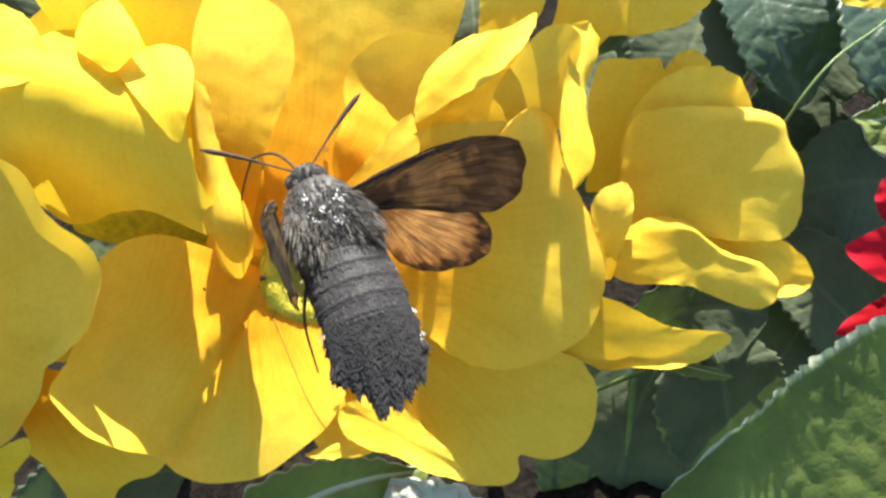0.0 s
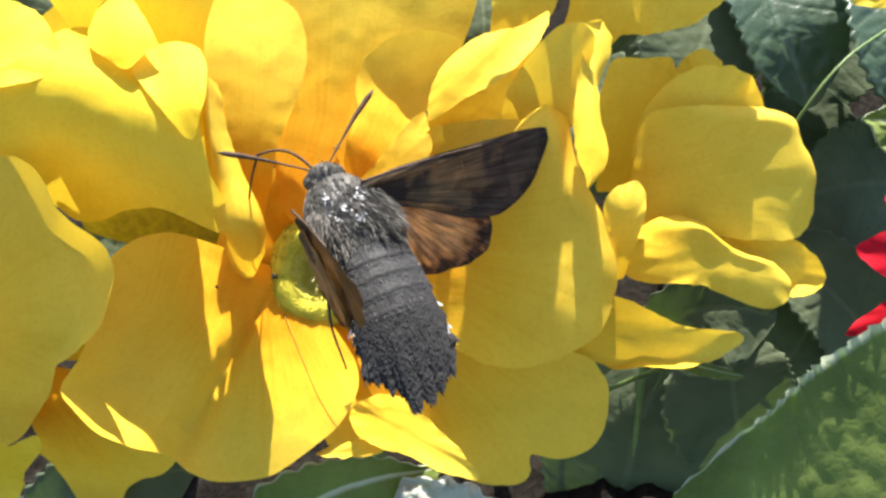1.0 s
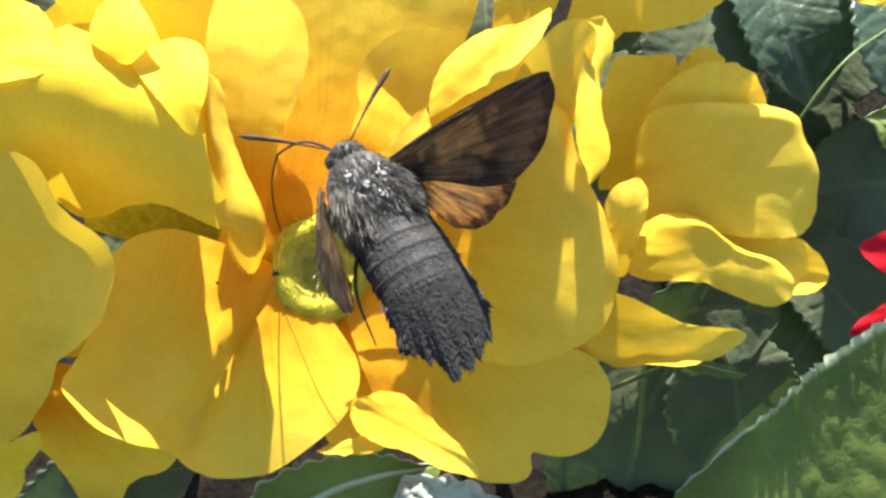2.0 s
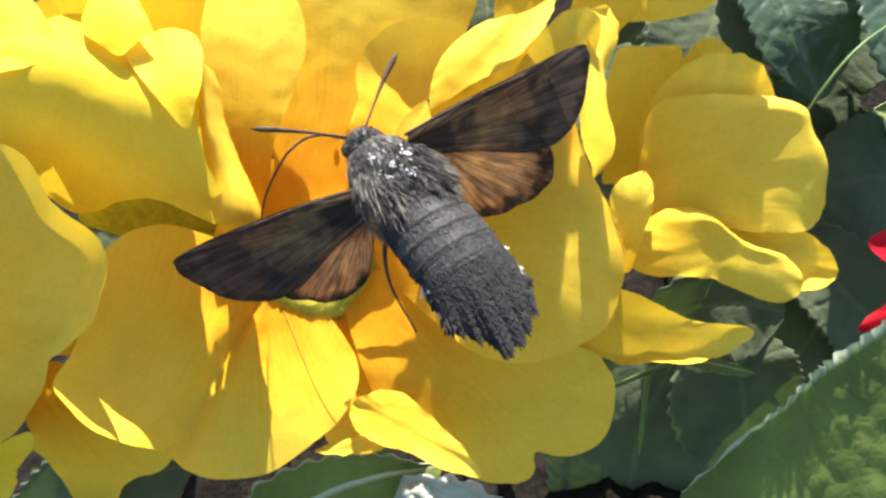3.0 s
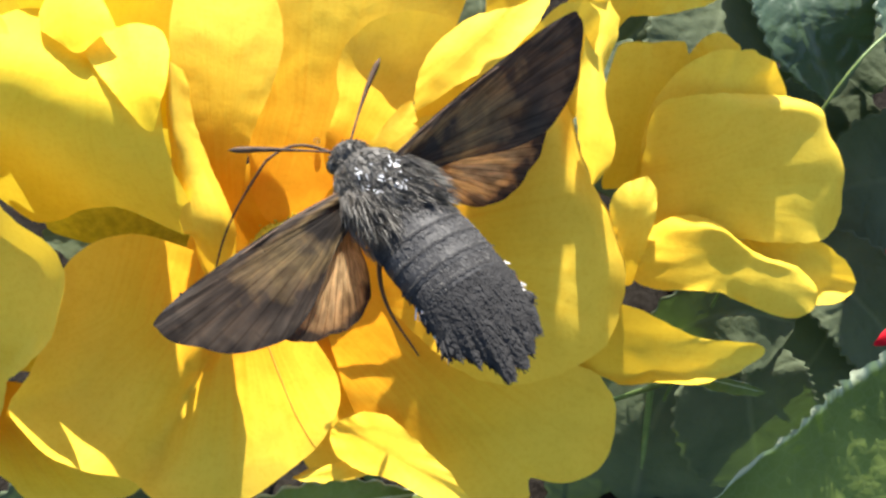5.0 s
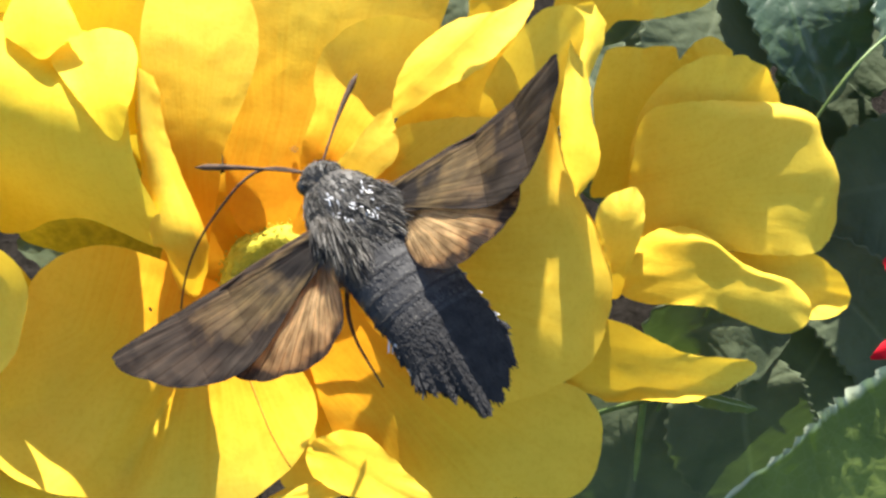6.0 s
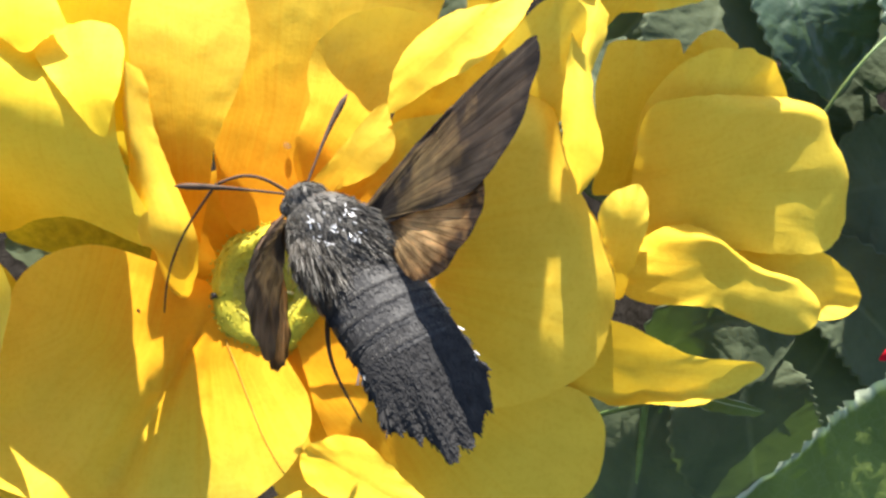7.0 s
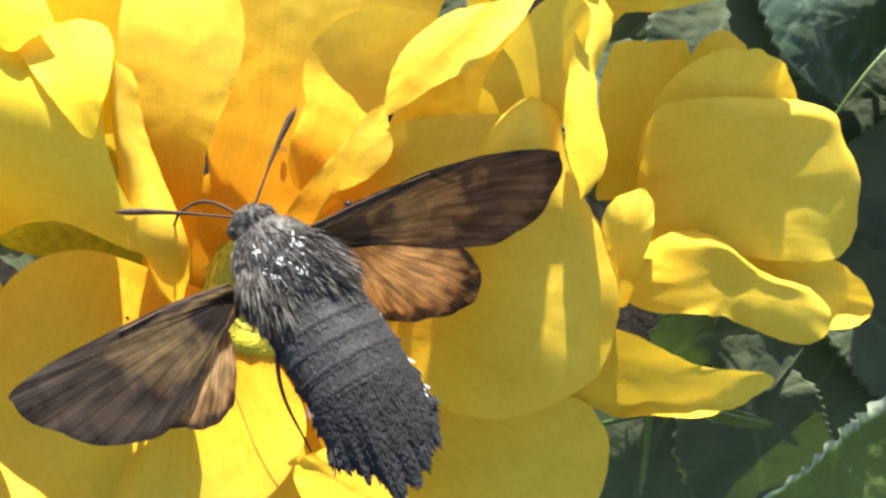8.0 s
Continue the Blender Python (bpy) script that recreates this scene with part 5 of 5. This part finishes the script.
    return body, abdomen, wings, hinds, tips, root, tongue


hawk_moth, abdomen, wings, hinds, tips, proboscis, tongue = moth()


# ---- small details ----
def speck(x, y, z, size, mat, name, label, category):
    v, f = ball((0, 0, 0), (size, size * 0.8, size * 0.7), 8, 10)
    if mat is speck_black:
        v = [tuple(c * (1 + 0.9 * noise.noise(Vector(p) / size * 1.3 + Vector((x, y, z)))) for c in p) for p in v]
    ob = part(name, [tuple(TILT @ Vector(p) * MM) for p in v], f, mat, None, label)
    ob.location = bank(x, y, z)
    return tagged(ob, label, category)


def vein(sheet, thing, places):
    """A raised brownish vein that follows a petal's surface."""
    line = []
    for x, y in smooth_line(places, np.linspace(0, 1, 26)):
        top, way = bank(x, y, 30) - Vector(thing.location), -(TILT @ Vector((0, 0, 1)))
        hit, place, normal, _ = sheet.ray_cast(top, way)
        if hit:
            line.append(place - way * 0.00002)
    if len(line) > 3:
        v, f = tube(line, np.linspace(0.00016, 0.00008, len(line)), 6)
        part("vein", v, f, vein_brown, thing, "fine brown vein on a petal")


vein(lower_petal, central, [(-25.5, -10.0), (-23.8, -13.5), (-22.0, -17.3), (-20.0, -21.2), (-18.1, -24.2), (-17.0, -25.7)])
speck(-17.98, 15.16, -9.60, 0.5, dew, 'dew_drop', 'clear dew drop shining on an orange petal', 'drop')
speck(-26.8, -4.3, -6.9, 0.5, speck_black, 'soil_crumb', 'tiny dark crumb beside the throat', 'crumb')
speck(-32.85, -5.47, 3.00, 0.25, speck_black, 'soil_crumb', 'tiny dark crumb on a petal', 'crumb')
speck(-8.31, 7.64, 1.00, 0.4, speck_black, 'soil_crumb', 'tiny dark crumb on a petal', 'crumb')


# ---- what moves ----
# seconds, turn of the wing, bend of its tip, spread of the hindwing, slip of the root in millimetres
RIGHT_WING = [
    (0.0, 50.4, -35.7, -18.6, -36.7, -25.3, 0.4, -0.5, -0.0),
    (0.1, 67.4, -47.2, -42.2, 0.0, 0.0, 0.0, 0.0, 0.0),
    (0.2, -10.3, -21.5, -5.8, 0.0, 0.0, 0.0, 0.0, 0.0),
    (0.3, 19.5, -50.7, -18.9, 0.0, 0.0, 0.0, 0.0, 0.0),
    (0.4, 87.7, -62.8, -73.2, 0.0, 0.0, 0.0, 0.0, 0.0),
    (0.5, 46.0, -51.7, -56.2, -36.5, 4.8, 0.1, 0.3, 0.1),
    (0.6, -11.0, -20.7, -8.8, 0.0, 0.0, 0.0, 0.0, 0.0),
    (0.7, 67.5, -57.2, -57.2, 0.0, 0.0, 0.0, 0.0, 0.0),
    (0.9, -11.8, -29.4, -9.5, 0.0, 0.0, 0.0, 0.0, 0.0),
    (1.0, 36.6, -0.5, -9.0, 21.3, -17.8, 0.3, 0.1, 0.1),
    (1.2, 38.0, -45.6, -37.3, 0.0, 0.0, 0.0, 0.0, 0.0),
    (1.4, 17.5, -46.1, -16.8, 0.0, 0.0, 0.0, 0.0, 0.0),
    (1.5, 36.5, -50.9, -48.6, -36.4, 7.9, 0.1, -0.2, -0.0),
    (1.6, 79.2, -60.6, -66.1, 0.0, 0.0, 0.0, 0.0, 0.0),
    (1.7, -8.9, -24.9, -11.2, 0.0, 0.0, 0.0, 0.0, 0.0),
    (1.9, 82.6, -61.5, -69.4, 0.0, 0.0, 0.0, 0.0, 0.0),
    (2.1, 21.2, -30.1, -17.6, 0.0, 0.0, 0.0, 0.0, 0.0),
    (2.3, 41.3, -47.4, -38.7, 0.0, 0.0, 0.0, 0.0, 0.0),
    (2.5, -10.8, -25.9, -2.2, 0.0, 0.0, 0.0, 0.0, 0.0),
    (2.65, 84.9, -62.0, -73.1, 0.0, 0.0, 0.0, 0.0, 0.0),
    (2.8, 52.6, -43.8, -38.8, 0.0, 0.0, 0.0, 0.0, 0.0),
    (3.0, 40.2, -18.1, -15.9, 36.1, -16.4, 0.9, 0.4, 0.7),
    (3.1, 49.2, -15.8, 14.4, 0.0, 0.0, 0.0, 0.0, 0.0),
    (3.2, 34.9, -34.5, -10.2, 0.0, 0.0, 0.0, 0.0, 0.0),
    (3.3, 29.7, -57.0, -37.2, 0.0, 0.0, 0.0, 0.0, 0.0),
    (3.5, 67.1, -56.7, -47.0, -37.8, -25.2, -0.1, 3.7, 1.6),
    (3.6, 41.0, -62.2, -44.8, 0.0, 0.0, 0.0, 0.0, 0.0),
    (4.0, 44.4, -23.5, -16.7, 39.0, -19.3, 1.3, -0.2, 0.9),
    (4.1, 66.6, -71.0, -50.5, 0.0, 0.0, 0.0, 0.0, 0.0),
    (4.2, 41.3, -10.1, 1.6, 0.0, 0.0, 0.0, 0.0, 0.0),
    (4.5, 68.1, -10.7, 3.4, 41.1, -15.2, 0.1, -0.6, -0.1),
    (4.6, 59.6, -15.4, -5.9, 0.0, 0.0, 0.0, 0.0, 0.0),
    (4.7, 60.2, -54.0, -55.8, 0.0, 0.0, 0.0, 0.0, 0.0),
    (4.9, 20.4, -12.6, -7.2, 0.0, 0.0, 0.0, 0.0, 0.0),
    (5.1, 62.2, -28.8, -10.4, 0.0, 0.0, 0.0, 0.0, 0.0),
    (5.3, 49.7, -54.3, -39.2, 0.0, 0.0, 0.0, 0.0, 0.0),
    (5.5, -5.3, -18.7, -9.6, 0.0, 0.0, 0.0, 0.0, 0.0),
    (5.65, 56.3, -16.4, -4.7, 0.0, 0.0, 0.0, 0.0, 0.0),
    (5.8, -7.7, -35.8, -10.9, 0.0, 0.0, 0.0, 0.0, 0.0),
    (6.0, -7.9, -40.9, -26.8, -27.8, -1.4, -0.2, -2.4, 0.5),
    (6.2, 31.6, -30.2, -10.3, 0.0, 0.0, 0.0, 0.0, 0.0),
    (6.4, 66.0, -52.9, -36.6, 0.0, 0.0, 0.0, 0.0, 0.0),
    (6.5, 46.0, -31.2, -24.8, -32.3, -27.5, 1.0, 0.8, 0.8),
    (6.6, 46.0, -61.5, -11.9, 0.0, 0.0, 0.0, 0.0, 0.0),
    (6.8, 15.2, -5.3, -10.7, 0.0, 0.0, 0.0, 0.0, 0.0),
    (7.0, -10.1, -55.9, -14.9, 5.8, -5.1, 0.3, -1.2, 0.8),
    (7.2, 74.0, -57.5, -67.1, 0.0, 0.0, 0.0, 0.0, 0.0),
    (7.3, 20.9, -28.9, -10.2, 0.0, 0.0, 0.0, 0.0, 0.0),
    (7.5, 5.1, -11.8, -2.1, 27.6, -26.0, 0.0, 0.5, 0.3),
    (7.6, -17.1, -18.2, -9.8, 0.0, 0.0, 0.0, 0.0, 0.0),
    (7.8, 54.1, -42.9, -29.1, 0.0, 0.0, 0.0, 0.0, 0.0),
    (7.9, 43.8, -21.5, -24.0, 0.0, 0.0, 0.0, 0.0, 0.0),
    (8.0, 45.5, -22.4, -20.6, -26.6, -29.3, 1.4, -1.1, 0.3),
]
# the same for the other wing
LEFT_WING = [
    (0.0, 78.7, 56.3, 74.2, 0.7, -1.7, 0.2, 1.5, 0.5),
    (0.1, 52.8, 23.5, 5.8, 0.0, 0.0, 0.0, 0.0, 0.0),
    (0.2, 63.8, 43.2, 30.9, 0.0, 0.0, 0.0, 0.0, 0.0),
    (0.4, 75.0, 40.3, 38.2, 0.0, 0.0, 0.0, 0.0, 0.0),
    (0.5, 43.2, 37.0, 31.2, 20.6, -7.6, -0.2, 0.2, 0.1),
    (0.6, 54.3, 34.7, -0.0, 0.0, 0.0, 0.0, 0.0, 0.0),
    (0.7, 59.3, 46.7, 60.7, 0.0, 0.0, 0.0, 0.0, 0.0),
    (0.9, 58.8, 31.7, -0.4, 0.0, 0.0, 0.0, 0.0, 0.0),
    (1.0, 90.0, 44.4, 89.7, 0.0, 0.0, 0.0, 0.0, 0.0),
    (1.1, 35.9, 38.3, 24.9, 0.0, 0.0, 0.0, 0.0, 0.0),
    (1.2, 13.7, 3.5, -11.0, 0.0, 0.0, 0.0, 0.0, 0.0),
    (1.4, 62.1, 51.3, 32.1, 0.0, 0.0, 0.0, 0.0, 0.0),
    (1.45, 21.0, 20.6, -0.6, 7.0, 0.4, -0.1, -0.6, -0.2),
    (1.5, 0.0, -18.7, -8.0, 14.0, 0.7, -0.2, -1.2, -0.4),
    (1.6, 43.3, 19.7, 12.5, 0.0, 0.0, 0.0, 0.0, 0.0),
    (1.7, 66.7, 36.3, 30.9, 0.0, 0.0, 0.0, 0.0, 0.0),
    (1.9, 61.8, 39.9, 40.5, 0.0, 0.0, 0.0, 0.0, 0.0),
    (2.1, 88.3, 43.6, 90.4, 0.0, 0.0, 0.0, 0.0, 0.0),
    (2.2, 35.6, 36.2, 26.1, 0.0, 0.0, 0.0, 0.0, 0.0),
    (2.3, 14.8, 0.9, -10.0, 0.0, 0.0, 0.0, 0.0, 0.0),
    (2.5, 59.8, 39.8, 31.7, 0.0, 0.0, 0.0, 0.0, 0.0),
    (2.65, 48.1, 19.1, 11.2, 0.0, 0.0, 0.0, 0.0, 0.0),
    (2.8, 93.2, 36.7, 80.7, 0.0, 0.0, 0.0, 0.0, 0.0),
    (2.9, 37.8, 22.2, 13.4, 0.0, 0.0, 0.0, 0.0, 0.0),
    (3.0, 34.7, -23.0, -25.1, 1.2, -6.3, 0.4, -1.6, -0.5),
    (3.05, 41.0, 19.2, 13.6, 0.6, -3.2, 0.2, -0.8, -0.2),
    (3.1, 83.5, 42.3, 75.5, 0.0, 0.0, 0.0, 0.0, 0.0),
    (3.3, 56.0, 23.9, 8.2, 0.0, 0.0, 0.0, 0.0, 0.0),
    (3.5, 70.0, 38.1, 69.5, 0.0, 0.0, 0.0, 0.0, 0.0),
    (3.6, 61.5, 27.1, 19.4, 0.0, 0.0, 0.0, 0.0, 0.0),
    (3.8, 41.1, -5.5, -9.6, -2.3, -1.9, -0.1, -0.5, -0.2),
    (4.0, 36.8, -43.5, -32.6, -4.5, -3.8, -0.3, -0.9, -0.4),
    (4.05, 39.6, 6.3, 9.2, -2.3, -1.9, -0.1, -0.5, -0.2),
    (4.1, 82.7, 37.2, 69.2, 0.0, 0.0, 0.0, 0.0, 0.0),
    (4.2, 59.1, 21.6, 17.8, 0.0, 0.0, 0.0, 0.0, 0.0),
    (4.5, 85.6, 40.5, 73.9, 0.0, 0.0, 0.0, 0.0, 0.0),
    (4.6, 53.1, 37.8, 17.0, 0.0, 0.0, 0.0, 0.0, 0.0),
    (4.7, 33.6, 40.1, 37.5, 0.0, 0.0, 0.0, 0.0, 0.0),
    (4.8, 17.1, 10.0, 1.9, 0.0, 0.0, 0.0, 0.0, 0.0),
    (4.9, 20.2, -23.4, -26.5, 0.0, 0.0, 0.0, 0.0, 0.0),
    (5.0, 31.6, 19.6, 11.9, 0.0, 0.0, 0.0, 0.0, 0.0),
    (5.1, 78.3, 39.2, 74.8, 0.0, 0.0, 0.0, 0.0, 0.0),
    (5.3, 60.2, 31.7, 16.2, 0.0, 0.0, 0.0, 0.0, 0.0),
    (5.4, 33.2, 5.8, -4.1, 0.0, 0.0, 0.0, 0.0, 0.0),
    (5.5, 14.3, -25.3, -12.0, 0.0, 0.0, 0.0, 0.0, 0.0),
    (5.65, 48.9, 38.0, 14.8, 0.0, 0.0, 0.0, 0.0, 0.0),
    (5.8, 69.1, 48.6, 33.4, 0.0, 0.0, 0.0, 0.0, 0.0),
    (5.9, 30.8, 16.1, -0.6, 0.0, 0.0, 0.0, 0.0, 0.0),
    (6.0, -0.7, -23.0, -8.9, 15.2, -0.2, 0.1, -1.4, -0.3),
    (6.1, 28.9, 14.2, -0.4, 0.0, 0.0, 0.0, 0.0, 0.0),
    (6.2, 62.5, 46.3, 30.1, 0.0, 0.0, 0.0, 0.0, 0.0),
    (6.4, 68.5, 46.0, 90.8, 0.0, 0.0, 0.0, 0.0, 0.0),
    (6.45, 65.3, 41.9, 48.4, -3.0, 9.8, 0.3, -0.2, -0.1),
    (6.5, 66.6, 37.3, 9.1, -5.9, 19.6, 0.6, -0.4, -0.3),
    (6.55, 58.9, 50.4, 44.1, -3.0, 9.8, 0.3, -0.2, -0.1),
    (6.6, 67.2, 64.0, 91.5, 0.0, 0.0, 0.0, 0.0, 0.0),
    (6.7, 4.8, 33.7, 7.9, 0.0, 0.0, 0.0, 0.0, 0.0),
    (6.8, 5.9, -14.2, -25.4, 0.0, 0.0, 0.0, 0.0, 0.0),
    (6.9, 25.5, 27.8, 3.6, 0.0, 0.0, 0.0, 0.0, 0.0),
    (7.0, 79.0, 46.6, 52.0, 6.7, 3.8, 1.3, 2.1, 0.9),
    (7.2, 77.4, 36.0, 11.7, 0.0, 0.0, 0.0, 0.0, 0.0),
    (7.3, 58.9, 45.2, 27.5, 0.0, 0.0, 0.0, 0.0, 0.0),
    (7.5, 35.0, 31.4, 15.3, 2.6, -6.9, -0.5, -1.2, -0.6),
    (7.6, 60.0, 52.7, 36.1, 0.0, 0.0, 0.0, 0.0, 0.0),
    (7.8, 24.5, 46.7, 42.0, 0.0, 0.0, 0.0, 0.0, 0.0),
    (7.85, 7.5, 18.7, 11.5, 0.0, 0.0, 0.0, 0.0, 0.0),
    (7.9, 6.5, -12.6, -9.5, 0.0, 0.0, 0.0, 0.0, 0.0),
    (8.0, 33.6, 47.3, 17.3, -6.2, -10.4, -1.6, -0.7, -0.0),
]
# seconds, place and turn
BODY = [
    (0.0, -0.01234, -0.01267, 0.11227, 19.9, -5.4, 25.5),
    (0.5, -0.01363, -0.0114, 0.11201, 22.0, -6.4, 26.9),
    (1.0, -0.01153, -0.01161, 0.11127, 21.1, -6.7, 28.1),
    (1.5, -0.00974, -0.01093, 0.11175, 19.5, -10.1, 28.6),
    (2.8, -0.00627, -0.00909, 0.11444, 17.2, -6.7, 33.8),
    (3.0, -0.00533, -0.00926, 0.11439, 16.1, -6.9, 37.0),
    (3.5, -0.00422, -0.00647, 0.11293, 15.1, -3.5, 43.1),
    (4.0, -0.00496, -0.00635, 0.11405, 15.9, -3.1, 45.0),
    (4.5, -0.00411, -0.00872, 0.11322, 13.9, -8.7, 39.2),
    (5.8, -0.00416, -0.00715, 0.1117, 16.8, -9.0, 40.9),
    (6.0, -0.00469, -0.00791, 0.11046, 18.3, -8.1, 38.8),
    (6.5, -0.00518, -0.01018, 0.10943, 16.6, -10.8, 38.7),
    (7.0, -0.00588, -0.0107, 0.10934, 16.0, -7.1, 36.6),
    (7.5, -0.00647, -0.01173, 0.10869, 13.3, -8.7, 37.4),
    (8.0, -0.01064, -0.01132, 0.10676, 22.3, -10.8, 36.1),
]
# seconds and turn
ABDOMEN = [
    (0.0, -1.4, 0.0, -6.3),
    (0.5, -1.6, 0.0, -3.4),
    (1.0, -0.4, 0.0, -5.7),
    (1.5, -1.5, 0.0, -3.4),
    (2.8, 1.2, 0.0, -3.3),
    (3.0, 1.6, 0.0, -3.3),
    (3.5, 1.4, 0.0, -6.1),
    (4.0, 2.0, 0.0, -6.0),
    (4.5, 0.6, 0.0, -6.8),
    (5.8, 0.4, 0.0, -3.2),
    (6.0, 0.4, 0.0, -2.7),
    (6.5, -1.3, 0.0, -5.5),
    (7.0, -1.1, 0.0, -6.7),
    (7.5, -2.7, 0.0, -4.9),
    (8.0, -1.3, 0.0, -6.3),
]
# seconds and turn
PROBOSCIS = [
    (0.0, 0.0, -25.3, -37.7),
    (0.5, 0.0, -33.4, -33.2),
    (1.0, 0.0, -8.3, -31.6),
    (1.5, 0.0, -21.4, -28.3),
    (3.0, 0.0, -4.1, -5.1),
    (3.5, 0.0, -4.2, -17.2),
    (4.0, 0.0, -7.0, -12.3),
    (4.5, 0.0, 2.9, -16.0),
    (6.0, 0.0, -0.9, -7.0),
    (6.5, 0.0, 7.9, -20.2),
    (7.0, 0.0, 9.4, -21.1),
    (7.5, 0.0, -13.2, -25.1),
    (8.0, 0.0, -27.4, -31.3),
]
# seconds and turn
TONGUE = [
    (0.0, -57.2, 0.0, 116.6),
    (0.5, -50.0, 0.0, 107.6),
    (1.0, -74.1, 0.0, 133.3),
    (1.5, -58.1, 0.0, 95.6),
    (3.0, -72.4, 0.0, 83.1),
    (3.5, -53.6, 0.0, 116.6),
    (4.0, -64.1, 0.0, 110.5),
    (4.5, -59.5, 0.0, 114.7),
    (6.0, -59.1, 0.0, 98.6),
    (6.5, -76.6, 0.0, 85.8),
    (7.0, -69.3, 0.0, 121.5),
    (7.5, -56.6, 0.0, 91.9),
    (8.0, -53.4, 0.0, 93.4),
]


def motions():
    walk(hawk_moth, [(t, pose(*rest)) for t, *rest in BODY])
    for wing, hind, (middle, tip), rows in zip(wings, hinds, tips, (RIGHT_WING, LEFT_WING)):
        at, hind_at, mid_at, reach = wing.location.copy(), hind.location.copy(), middle.location.copy(), tip.location - middle.location
        walk(wing, [(t, pose(at.x + dx * MM, at.y + dy * MM, at.z + dz * MM, rx, ry, rz)) for t, rx, ry, rz, bend, fan, dx, dy, dz in rows])
        walk(hind, [(t, pose(*hind_at, 0, 0, fan)) for t, rx, ry, rz, bend, fan, dx, dy, dz in rows])
        walk(middle, [(t, pose(*mid_at, 0, bend / 2, 0)) for t, rx, ry, rz, bend, fan, dx, dy, dz in rows])
        walk(tip, [(t, pose(*(mid_at + pose(0, 0, 0, 0, bend / 2, 0) @ reach), 0, bend, 0)) for t, rx, ry, rz, bend, fan, dx, dy, dz in rows])
    for thing, rows in ((abdomen, ABDOMEN), (proboscis, PROBOSCIS), (tongue, TONGUE)):
        at = thing.location.copy()
        walk(thing, [(t, pose(*at, rx, ry, rz)) for t, rx, ry, rz in rows])


motions()
